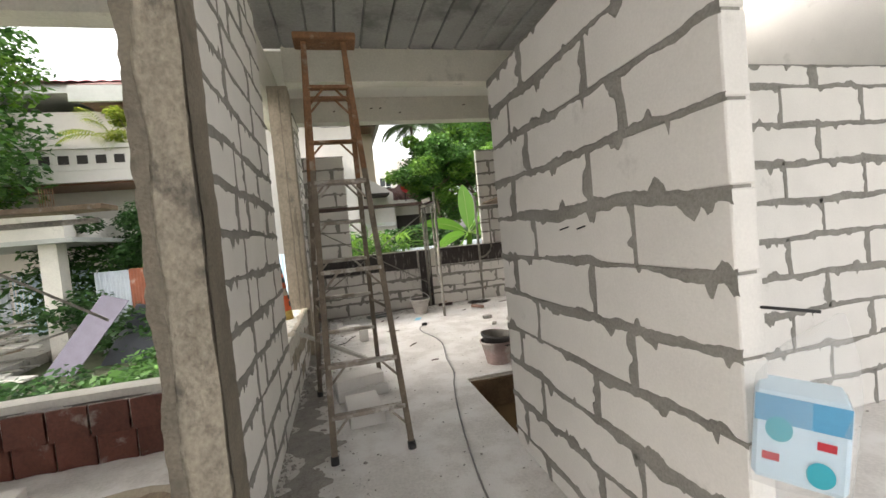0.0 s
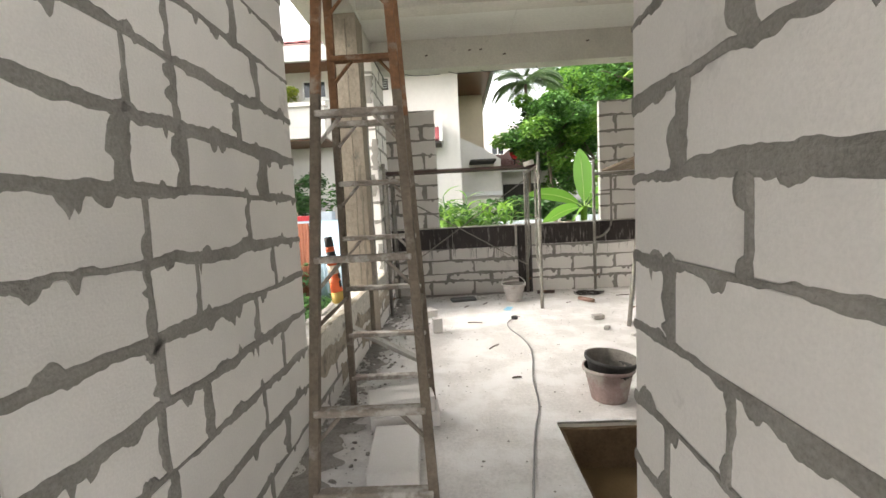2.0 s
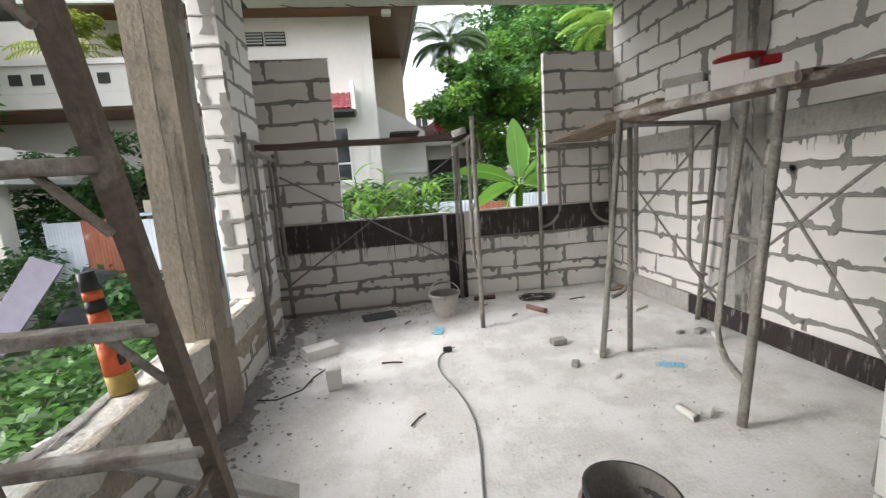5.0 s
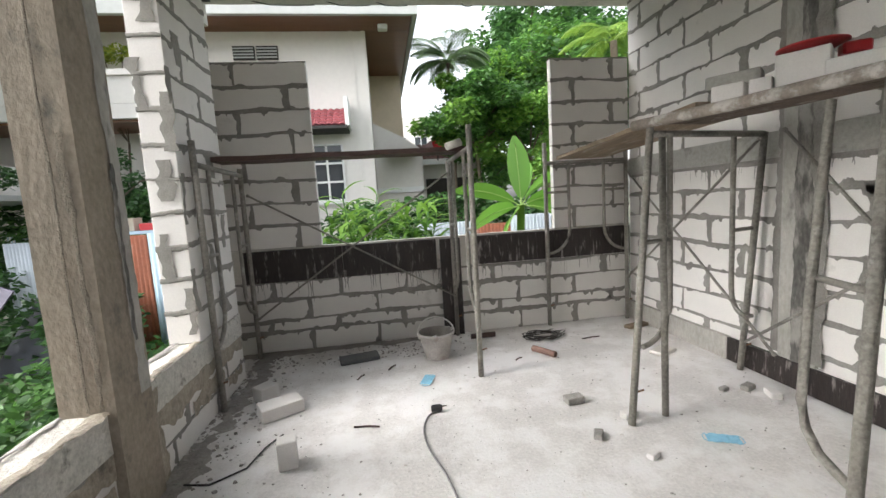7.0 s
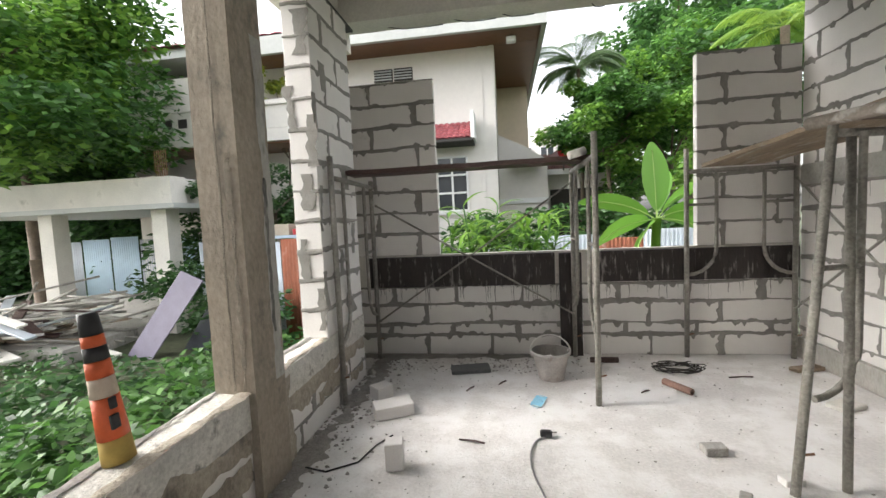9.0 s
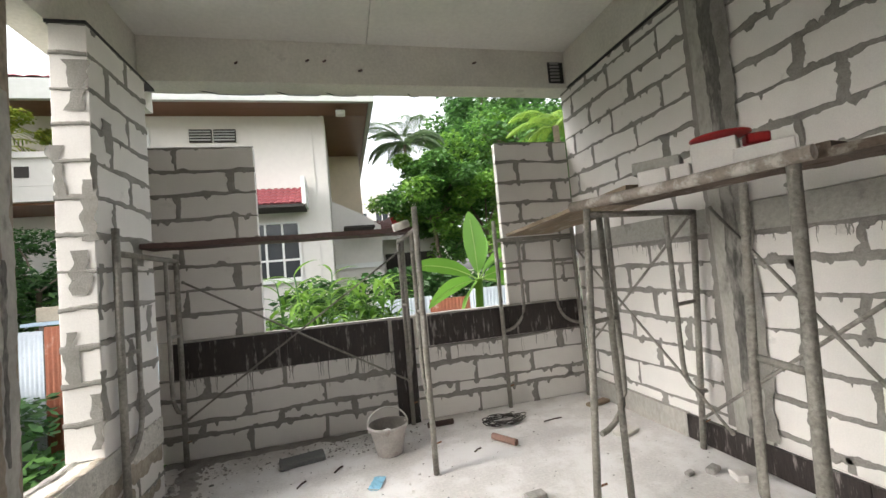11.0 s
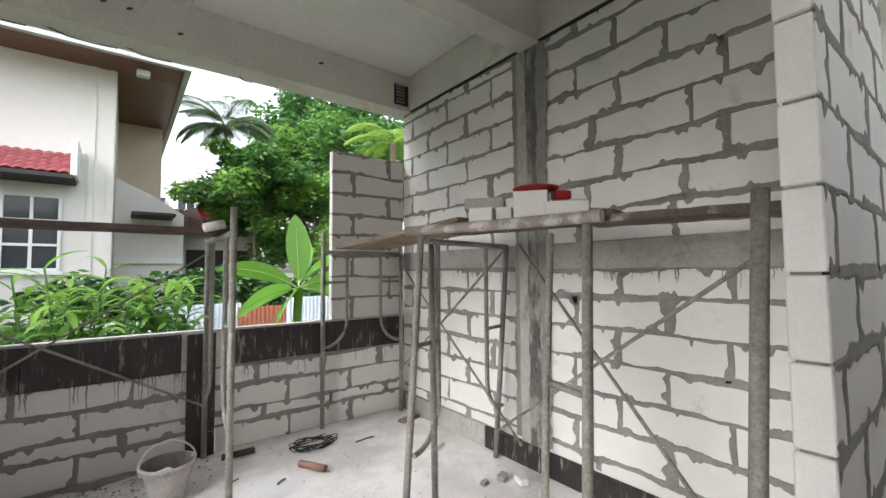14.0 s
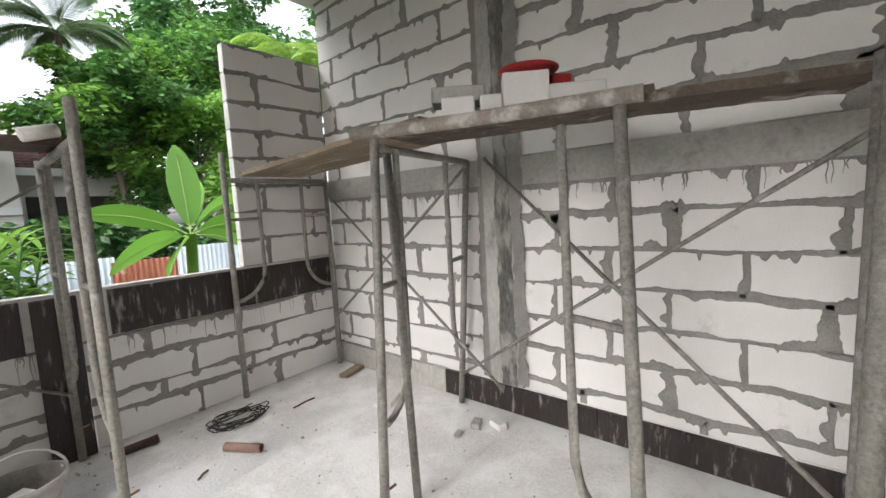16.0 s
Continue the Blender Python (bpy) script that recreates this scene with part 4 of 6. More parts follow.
smear_patch("mortar_coat_post", "grey cement coat below the column", ((0.010, 6.05, 0.0), (0.010, 6.05, 0.5)), 0.09, (1, 0, 0), CONCRETE_ROUGH, 8.5, lift=0.008, jag=0.5)
pier_w = bpy.data.objects["wall_west_pier"]
for k, (y, z0, z1, w) in enumerate(((0.02, 0.75, 1.02, 0.03), (0.02, 1.3, 1.62, 0.025), (0.02, 2.0, 2.25, 0.03), (0.33, 0.95, 1.15, 0.05), (0.52, 1.62, 1.8, 0.05), (0.2, 2.3, 2.5, 0.045), (0.45, 0.62, 0.8, 0.07), (0.6, 1.1, 1.35, 0.04))):
    smear_patch("mortar_smear", "", ((y, -0.0028, z0), (y, -0.0028, z1)), w, (0, -1, 0), MORTAR, 20.5 + k, pier_w, lift=0.0015, fine=0.01, jag=1.2)
for k, (y, z0, z1, w) in enumerate(((0.03, 0.6, 0.9, 0.03), (0.13, 0.95, 1.25, 0.04), (0.09, 1.45, 1.7, 0.05), (0.03, 1.75, 2.1, 0.03), (0.15, 2.0, 2.3, 0.035), (0.07, 2.5, 2.8, 0.04))):
    smear_patch("mortar_smear", "", ((-0.0018, y, z0), (-0.0018, y, z1)), w, (-1, 0, 0), MORTAR, 40.5 + k, pier_w, lift=0.0015, fine=0.01, jag=1.2)
mid_col = bpy.data.objects["column_west_middle"]
smear_patch("form_seam", "", ((-0.055, 5.763, 0.56), (-0.05, 5.763, 3.0)), 0.006, (0, -1, 0), COAT, 71.5, mid_col, lift=0.002, jag=0.9)
smear_patch("dark_streak", "", ((0.0, 5.763, 0.56), (0.0, 5.763, 1.7)), 0.016, (0, -1, 0), COAT, 72.5, mid_col, lift=0.002, jag=1.2)
smear_patch("dark_streak", "", ((0.049, 5.99, 0.55), (0.049, 5.99, 2.3)), 0.04, (1, 0, 0), CONCRETE_DARK, 73.5, mid_col, lift=0.003, jag=0.6)
smear_patch("dark_streak", "", ((0.049, 5.97, 0.8), (0.049, 5.97, 1.6)), 0.018, (1, 0, 0), STAIN_BLACK, 74.5, mid_col, lift=0.006, jag=1.2)
smear_patch("wall_foot_coat", "dark damp dirt along the wall foot", ((0.10, 4.2, 0.001), (0.10, 7.9, 0.001)), 0.07, (0, 0, 1), DARK_DIRT, 9.5, lift=0.005, jag=1.5)
smear_patch("wall_foot_coat_near", "dark damp dirt along the wall foot", ((0.12, 2.6, 0.001), (0.12, 4.25, 0.001)), 0.10, (0, 0, 1), DARK_DIRT, 4.5, lift=0.005, jag=1.4)
smear_patch("window_foot_coat", "dark damp dirt below the window wall", ((-0.2, 7.93, 0.001), (1.8, 7.95, 0.001)), 0.06, (0, 0, 1), DARK_DIRT, 2.5, lift=0.006, jag=0.9)
# solid black strips painted in for the shade inside the top gaps
tagged(solid("wall_top_gap", 3.772, 3.79, 4.4, 7.82, 3.205, 3.222, BLACK), "black strip standing in for the shade of the gap along the wall top", "gap", kind="structure")
tagged(solid("pier_top_gap", -0.2, 0.006, 6.70, 7.6, 3.012, 3.03, BLACK), "black strip standing in for the shade of the gap over the pier", "gap", kind="structure")


def drips(name, label, count, lo, hi, plane, z, length, seed):
    """Grout runs down a face below a board. plane: ('y', 7.993) or ('x', 3.79)."""
    r = random.Random(seed)
    verts, faces = [], []
    for k in range(count):
        u, w, ln = r.uniform(lo, hi), r.uniform(0.0015, 0.006), length * r.random() ** 2.2 * 1.2 + 0.015
        b0 = len(verts)
        for i in range(7):
            v = z - ln * i / 6
            h = w * (1 - 0.6 * i / 6) * r.uniform(0.7, 1.2)
            m = u + 0.003 * math.sin(i * 1.3 + k)
            for s in (-h, h):
                verts.append((m + s, plane[1], v) if plane[0] == "y" else (plane[1], m + s, v))
        for i in range(6):
            faces.append((b0 + 2 * i, b0 + 2 * i + 1, b0 + 2 * i + 3, b0 + 2 * i + 2))
    return tagged(pydata(name, verts, faces, MORTAR), label, "grout runs", kind="stuff")


drips("grout_runs", "thin grout runs below the form boards", 70, -0.1, 1.75, ("y", 7.9935), 0.685, 0.22, 1)
drips("grout_runs", "thin grout runs below the form boards", 60, 2.05, 3.7, ("y", 7.9935), 0.70, 0.20, 2)
drips("grout_runs", "thin grout runs below the concrete band", 90, 4.5, 6.0, ("x", 3.7935), 1.487, 0.08, 3)
drips("grout_runs", "thin grout runs below the concrete band", 60, 6.4, 7.9, ("x", 3.7935), 1.50, 0.10, 4)
scatter("wall_foot_rubble", "broken mortar lumps heaped along the low wall", 260, (0.02, 0.45, 4.3, 7.9), 0.024, RUBBLE, 9, squash=True)
scatter("block_crumbs", "white block crumbs strewn over the floor", 420, (0.05, 3.7, 4.3, 7.95), 0.011, AAC, 1)
scatter("cement_crumbs", "grey cement crumbs strewn over the floor", 1500, (0.05, 3.7, 2.4, 7.95), 0.0075, RUBBLE, 2)
scatter("wall_foot_dirt", "dark dirt and mortar droppings along the wall foot", 1500, (0.0, 0.55, 2.6, 7.9), 0.014, DARK_DIRT, 3, squash=True)
scatter("window_foot_dirt", "dark mortar droppings below the window wall", 500, (-0.1, 1.9, 7.5, 7.97), 0.012, DARK_DIRT, 5)
for k, (x, y, s, rz) in enumerate(((2.58, 6.10, 0.05, 10), (2.30, 5.95, 0.04, 60), (2.47, 5.72, 0.035, 30), (3.50, 6.22, 0.045, 20), (3.56, 6.10, 0.05, 70), (2.35, 6.35, 0.06, 5), (2.70, 5.2, 0.04, 40), (3.35, 6.25, 0.03, 15))):
    loose_block("small pale rubble chip on the floor", x, y, 0, s * 2, s * 1.2, s * 0.8, rz, RUBBLE if k % 2 else AAC)
for k, (x, y, ln, rz) in enumerate(((1.02, 6.38, 0.16, -12), (1.15, 5.55, 0.14, 50), (0.95, 7.15, 0.1, 60), (3.05, 7.45, 0.18, 5), (1.2, 7.28, 0.1, 55), (2.25, 7.15, 0.08, 35), (1.25, 4.85, 0.07, 5))):
    st = thing("wood_splinter", "thin dark splinter on the floor", "splinter", "floor splinters", at=(x, y, 0), rz=rz)
    part("stick", tube(bmesh.new(), [(-ln / 2, 0, 0.006), (ln * 0.1, 0.006, 0.008), (ln / 2, 0, 0.006)], 0.006, 5), PLANK_DARK, st)
bit = thing("cable_offcut", "thin dark cable offcut curling on the floor", "cable")
part("cord", tube(bmesh.new(), [(0.12, 6.05, 0.006), (0.25, 6.02, 0.006), (0.40, 6.12, 0.006), (0.45, 6.3, 0.006), (0.52, 6.42, 0.006)], 0.005, 5), BLACK, bit)

# red plastic float on the deck
tray = thing("plastic_float", "red plastic plastering tray on the blocks", "tray", at=(3.19, 5.62, zt + 0.162), rz=147)
bm = bmesh.new()
rg = lathe(bm, ((0.02, 0.006), (0.08, 0.008), (0.115, 0.024), (0.13, 0.027), (0.13, 0.021), (0.115, 0.016), (0.08, 0.0), (0.02, 0.0)), 24)
part("dish", bm, RED, tray)
part("tongue", box(bmesh.new(), -0.2, -0.1, -0.035, 0.035, -0.04, 0.012, 0.008), RED, tray)

# warning post standing on the sill
PALE_CARD = mat("pale_card", (0.5, 0.42, 0.33), 0.8)
TAN_CARD = mat("yellowish_card", (0.42, 0.30, 0.08), 0.8)
tool = thing("warning_post", "tapered orange and black warning post standing on the sill", "post")
tool.matrix_world = pose(-0.125, 5.21, 0.545, 2, -5, 0)
for a, b, m, text in ((0, 0.09, TAN_CARD, "worn yellowish foot"), (0.09, 0.24, ORANGE, "orange sleeve"), (0.24, 0.31, PALE_CARD, "pale taped band"), (0.31, 0.37, ORANGE, "orange sleeve"), (0.37, 0.42, BLACK, "black band"), (0.42, 0.46, ORANGE, "orange sleeve"), (0.46, 0.54, BLACK, "black cap")):
    bm = bmesh.new()
    ra, rb2 = 0.053 - 0.042 * a, 0.053 - 0.042 * b
    rings = lathe(bm, ((ra * 0.8, a), (ra, a + 0.002), (rb2, b - 0.002), (rb2 * 0.8, b)), 18, 0.003, a)
    bm.faces.new(rings[-1])
    part("sleeve", bm, m, tool, text)
for a, w, h in ((0.13, 0.016, 0.05), (0.2, 0.012, 0.04)):
    part("printed_bar", box(bmesh.new(), 0.036 + 0.002, 0.05, -w * 2.4, -w * 0.4, a, a + h, 0.002), BLACK, tool)

# ---- the side room by the near column ----
CLAY = mat("clay_tile", (0.115, 0.038, 0.025), 0.7, tone=0.35, scale=6, fine=50, bump=0.4, stain=(0.30, 0.26, 0.23), stain_at=0.60, stain_scale=5, vary=0.2)
CARD = mat("worn_cardboard", (0.42, 0.36, 0.28), 0.9, tone=0.2, scale=4, bump=0.2)
tiles = thing("tile_stack", "stack of dark red clay roof tiles leaning on the low wall", "roof tiles", at=(-1.28, 3.80, 0))
for row in range(2):
    for col in range(5):
        bm = bmesh.new()
        segs = 8
        a = [[bm.verts.new(((col - 2) * 0.225 + 0.21 * (k / segs - 0.5), 0.10 - 0.05 * row - 0.02 * (s % 2) + 0.018 * math.sin(k / segs * math.pi), row * 0.20 + (0.0 if s < 2 else 0.195))) for k in range(segs + 1)] for s in (0, 1, 3, 2)]
        for p, q in zip(a, a[1:] + a[:1]):
            for k in range(segs):
                bm.faces.new((p[k], p[k + 1], q[k + 1], q[k]))
        bmesh.ops.recalc_face_normals(bm, faces=bm.faces[:])
        part("tile", bm, CLAY, tiles)
rb = random.Random(8)
for k in range(9):
    loose_block("white block rubble heaped on the side room floor", -1.9 + rb.uniform(-0.35, 0.45), 2.95 + rb.uniform(-0.3, 0.35), 0.085 * (k // 5), rb.uniform(0.15, 0.4), rb.uniform(0.12, 0.2), 0.085, rb.uniform(0, 180))
loose_block("long white block on the side room floor", -1.65, 3.45, 0, 0.6, 0.2, 0.075, 8)
sheet = board("timber_sheet", "dark timber boards lying on the side room floor", (-0.25, 3.45, 0.05), (-1.0, 2.95, 0.05), 0.18, 0.03, PLANK, (0.3, -0.9, 0))
tray2 = thing("mortar_trough", "pale plastic mortar trough on the floor", "trough", at=(-0.75, 2.95, 0), rz=20)
bm = bmesh.new()
rg = lathe(bm, ((0.20, 0.0), (0.27, 0.10), (0.285, 0.10), (0.285, 0.085), (0.21, 0.012)), 20)
bm.faces.new(rg[-1])
for v in bm.verts:
    v.co.x *= 1.35
part("trough", bm, CARD, tray2)
side = thing("scaffold", "steel scaffold posts with a board behind the low wall", "scaffold", "scaffold frames")
for x in (-2.2, -2.42):
    post(side, (x, 4.32, -0.7), (x, 4.32, 1.63))
tube_part("cross_bar", [(-3.4, 4.30, 1.56), (-1.2, 4.30, 1.58)], 0.02, STEEL, side)
tube_part("brace", [(-2.2, 4.32, 1.5), (-1.25, 4.36, 0.85)], 0.01, STEEL, side, 6)
board("scaffold_board", "weathered plank on the side room scaffold", (-3.5, 4.22, 1.645), (-1.15, 4.24, 1.655), 0.24, 0.035, PLANK, (0, 1, 0))

# ---- tissue pack in a bag at the partition's end ----
FILM = mat("clear_film", (0.86, 0.88, 0.90), 0.25, tone=0.03)
FILM.node_tree.nodes["Principled BSDF"].inputs["Alpha"].default_value = 0.15
PACK = mat("blue_white_pack", (0.52, 0.68, 0.80), 0.35, tone=0.05)
FRAME_WHITE = mat("white_pack_side", (0.74, 0.75, 0.78), 0.4, tone=0.04)
PACK_BLUE = mat("blue_print", (0.09, 0.33, 0.55), 0.35, tone=0.05)
TEAL = mat("teal_print", (0.03, 0.36, 0.46), 0.35, tone=0.05)
REDP = mat("red_print", (0.5, 0.03, 0.05), 0.4, tone=0.05)
bag = thing("tissue_bag", "blue and white tissue pack in a hung plastic bag", "bag", at=(1.665, 1.80, 0.40))
bag.matrix_world = pose(1.373, 1.512, 0.644, 0, 5, -52) @ Matrix.Diagonal((0.47, 0.65, 0.8, 1))
part("pack", box(bmesh.new(), -0.17, 0.17, -0.06, 0.14, 0.0, 0.25, 0.018), PACK, bag)
part("pack_side", box(bmesh.new(), 0.1705, 0.1735, -0.04, 0.125, 0.02, 0.235, 0.001), FRAME_WHITE, bag, "plain white side of the pack")
part("print_band", box(bmesh.new(), -0.165, 0.165, -0.0635, -0.06, 0.17, 0.245, 0.001), PACK_BLUE, bag, "blue printed band")
for x, z, w, h, m in ((-0.075, 0.155, 0.05, 0.035, TEAL), (0.075, 0.055, 0.05, 0.035, TEAL)):
    bm = bmesh.new()
    bmesh.ops.create_circle(bm, cap_ends=True, segments=24, radius=1.0)
    for v in bm.verts:
        v.co = Vector((x + v.co.x * w, -0.0655, z + v.co.y * h))
    part("printed_patch", bm, m, bag)
for x, z in ((-0.10, 0.075), (0.09, 0.135)):
    part("printed_bar", box(bmesh.new(), x - 0.032, x + 0.032, -0.0665, -0.0655, z - 0.011, z + 0.011), REDP, bag)
bm = bmesh.new()
cuts = 9
ring0 = []
for lvl, (hw, hd, z) in enumerate(((0.178, 0.108, -0.008), (0.182, 0.11, 0.27), (0.12, 0.07, 0.354), (0.012, 0.010, 0.458))):
    pull = max(0.0, (z - 0.25) / 0.208)
    ring = [bm.verts.new((hw * cx * (1 + 0.05 * noise.noise(Vector((cx * 3, cy * 3, z * 9)))) + 0.134 * pull, 0.04 + hd * cy + 0.060 * pull, z)) for cx, cy in ((-1, -1), (-0.3, -1.1), (0.3, -0.95), (1, -1), (1, 1), (0.3, 1.1), (-0.3, 0.95), (-1, 1))]
    if ring0:
        for k in range(8):
            bm.faces.new((ring0[k], ring0[(k + 1) % 8], ring[(k + 1) % 8], ring[k]))
    ring0 = ring
part("plastic_bag", bm, FILM, bag, "clear plastic bag")
nail = thing("steel_rod", "thin dark rod sticking out of the partition's end", "rod")
tube_part("rod", [(1.375, 1.585, 1.018), (1.460, 1.503, 1.007)], 0.004, BLACK, nail, 6)
for y in (2.30, 2.18):
    nl = thing("nail", "bent dark nail in the block wall", "nail", "wall nails")
    tube_part("shank", [(1.338, y, 1.235), (1.29, y - 0.012, 1.225)], 0.003, BLACK, nl, 5)

# ---- garden, fences and neighbours ----
WHITE_WALL = mat("white_house_paint", (0.70, 0.665, 0.62), 0.8, tone=0.05, scale=0.7, fine=8, bump=0.05, stain=(0.62, 0.60, 0.55), stain_at=0.68, stain_scale=0.5)
CREAM = mat("cream_paint", (0.70, 0.59, 0.45), 0.8, tone=0.06, scale=0.8, fine=8, bump=0.05)
FASCIA = mat("grey_fascia", (0.45, 0.46, 0.44), 0.7, tone=0.08, scale=0.8, fine=10, bump=0.05)
SOFFIT = mat("varnished_soffit", (0.17, 0.075, 0.035), 0.45, tone=0.2, scale=1.5, fine=14, bump=0.1, stretch=(0.3, 4, 1))
RED_TILE = mat("red_roof_tile", (0.32, 0.075, 0.085), 0.6, tone=0.15, scale=3, bump=0.1, vary=0.1)
BROWN_TILE = mat("brown_roof_tile", (0.12, 0.045, 0.035), 0.7, tone=0.25, scale=3, bump=0.1, vary=0.15)
GLASS = mat("window_glass", (0.03, 0.035, 0.04), 0.08, tone=0.1, bump=0.0)
FRAME = mat("white_window_frame", (0.72, 0.72, 0.70), 0.5, tone=0.04)
# for dark trim, and for the shade painted in place of house openings
DARK = mat("dark_trim_and_opening_shade", (0.035, 0.03, 0.027), 0.8, tone=0.2)
TIN_GREY = mat("corrugated_tin", (0.42, 0.46, 0.50), 0.55, 0.25, tone=0.15, scale=3, bump=0.1, stain=(0.25, 0.16, 0.11), stain_at=0.66, stain_scale=3)
TIN_RUST = mat("rusty_tin", (0.25, 0.085, 0.045), 0.8, 0.1, tone=0.35, scale=3, bump=0.2, stain=(0.40, 0.30, 0.25), stain_at=0.6, stain_scale=3)
TIN_BLUE = mat("pale_blue_tin", (0.45, 0.58, 0.68), 0.55, 0.1, tone=0.1, scale=3, bump=0.1)


def window(house, x0, x1, y, z0, z1, cols=2, rows=2, frame_w=0.05):
    w = new("window")
    w.parent = house
    solid("glass", x0, x1, y - 0.02, y - 0.005, z0, z1, GLASS, w)
    for i in range(cols + 1):
        x = x0 + (x1 - x0) * i / cols
        solid("frame", x - frame_w / 2, x + frame_w / 2, y - 0.06, y - 0.022, z0, z1, FRAME, w)
    for i in range(rows + 1):
        z = z0 + (z1 - z0) * i / rows
        solid("glazing_bar", x0 + 0.03, x1 - 0.03, y - 0.056, y - 0.023, z - frame_w / 2, z + frame_w / 2, FRAME, w)
    solid("sill", x0 - 0.08, x1 + 0.08, y - 0.10, y - 0.002, z0 - 0.1, z0 - 0.028, FRAME, w)


def tile_roof(name, house, x0, x1, ya, yb, za, zb, material, nx, ny):
    """A slope of ribbed tiles from its eave (ya, za) up to (yb, zb)."""
    bm = bmesh.new()
    vs = [bm.verts.new(v) for v in ((x0, ya, za - 0.02), (x1, ya, za - 0.02), (x1, yb, zb - 0.02), (x0, yb, zb - 0.02))]
    bm.faces.new(vs)
    roof = part(name, bm, material, house)
    w, dy, dz = (x1 - x0) / nx, (yb - ya) / ny * 1.05, (zb - za) / ny * 1.05
    bm = bmesh.new()
    vs = []
    for s in range(5):
        x, h = w * s / 4, 0.035 * math.sin(math.pi * s / 4)
        vs.append((bm.verts.new((x, 0, h + 0.03)), bm.verts.new((x, dy, dz + h)), bm.verts.new((x, 0, h + 0.01))))
    for s in range(4):
        bm.faces.new((vs[s][0], vs[s + 1][0], vs[s + 1][1], vs[s][1]))
        bm.faces.new((vs[s][2], vs[s + 1][2], vs[s + 1][0], vs[s][0]))
    me = bpy.data.meshes.new("tile")
    bm.to_mesh(me)
    bm.free()
    me.materials.append(material)
    for j in range(ny):
        for i in range(nx):
            ob = new("tile", me)
            ob.parent = roof
            ob.matrix_basis = pose(x0 + w * i, ya + (yb - ya) * j / ny, za + (zb - za) * j / ny)
    return roof


def neighbour():
    h = thing("house", "white two-storey house with dark wooden soffits and a red tiled awning", "house", at=(0, 0, 0))
    solid("wall", -9.5, 1.14, 15.0, 24.0, -0.8, 5.70, WHITE_WALL, h)
    solid("side_wing", 1.14, 2.16, 18.7, 24.0, -0.8, 5.70, CREAM, h, 0, "cream wing set back")
    soff = solid("soffit", -6.0, 2.25, 13.98, 24.0, 5.70, 5.76, SOFFIT, h, 0, "dark varnished wooden soffit")
    for k in range(14):
        solid("soffit_board", -6.0, 2.22, 13.99 + k * 0.074, 14.05 + k * 0.074, 5.693, 5.699, SOFFIT, soff)
    solid("fascia", -6.1, 2.36, 13.86, 13.975, 5.62, 6.05, FASCIA, h, 0, "grey eaves board")
    solid("fascia", 2.255, 2.36, 13.98, 24.0, 5.62, 6.05, FASCIA, h, 0, "grey eaves board")
    bm = bmesh.new()
    p = [bm.verts.new(v) for v in ((-6.1, 13.86, 6.06), (2.36, 13.86, 6.06), (2.36, 24.0, 6.06), (-6.1, 24, 6.06), (-2.2, 18.5, 8.2), (-1.5, 19.5, 8.2))]
    for f in ((0, 1, 4), (1, 2, 5, 4), (2, 3, 5), (3, 0, 4, 5)):
        bm.faces.new([p[i] for i in f])
    part("roof", bm, BROWN_TILE, h)
    lamp = solid("lamp_box", 1.45, 1.68, 14.35, 14.55, 5.50, 5.62, FRAME, h, 0.02)
    tube_part("lamp_stem", [(1.565, 14.45, 5.62), (1.565, 14.45, 5.70)], 0.012, DARK, lamp, 6)
    for x0, x1 in ((-2.02, -1.53), (-1.48, -0.99)):
        lv = solid("louvre", x0, x1, 14.93, 14.995, 5.03, 5.34, DARK, h)
        for k in range(4):
            solid("slat", x0 + 0.01, x1 - 0.01, 14.90, 14.94, 5.06 + k * 0.07, 5.085 + k * 0.07, FASCIA, lv)
    for x in (1.02, 0.72):
        solid("pilaster", x, x + 0.10, 14.96, 14.998, -0.8, 5.69, WHITE_WALL, h)
    aw = tile_roof("awning", h, -0.95, 0.52, 14.15, 14.95, 3.28, 3.80, RED_TILE, 10, 5)
    solid("awning_edge", -1.0, 0.57, 14.10, 14.95, 3.20, 3.27, DARK, aw)
    solid("awning_side", 0.53, 0.62, 14.1, 14.95, 3.26, 3.92, FRAME, aw)
    window(h, -0.85, 0.34, 15.0, 1.55, 2.95, 3, 3)
    window(h, -3.6, -2.9, 15.0, 4.9, 5.4, 1, 1)
    bm = bmesh.new()
    vs = [bm.verts.new(v) for v in ((1.15, 16.6, -0.8), (2.55, 16.6, -0.8), (2.55, 16.6, 2.95), (1.95, 16.6, 3.35), (1.15, 16.6, 3.75))]
    f = bm.faces.new(vs)
    ext = bmesh.ops.extrude_face_region(bm, geom=[f])["geom"]
    for v in ext:
        if isinstance(v, bmesh.types.BMVert):
            v.co.y += 0.2
    bmesh.ops.recalc_face_normals(bm, faces=bm.faces[:])
    part("wing_wall", bm, WHITE_WALL, h, "white wall with a sloping top")
    solid("black_awning", 1.45, 2.3, 15.6, 16.55, 2.78, 2.86, DARK, h, 0.02, "black sheet awning")
    solid("ledge", 1.15, 2.55, 16.5, 16.59, 1.7, 1.85, FRAME, h)
    return h


neighbour()


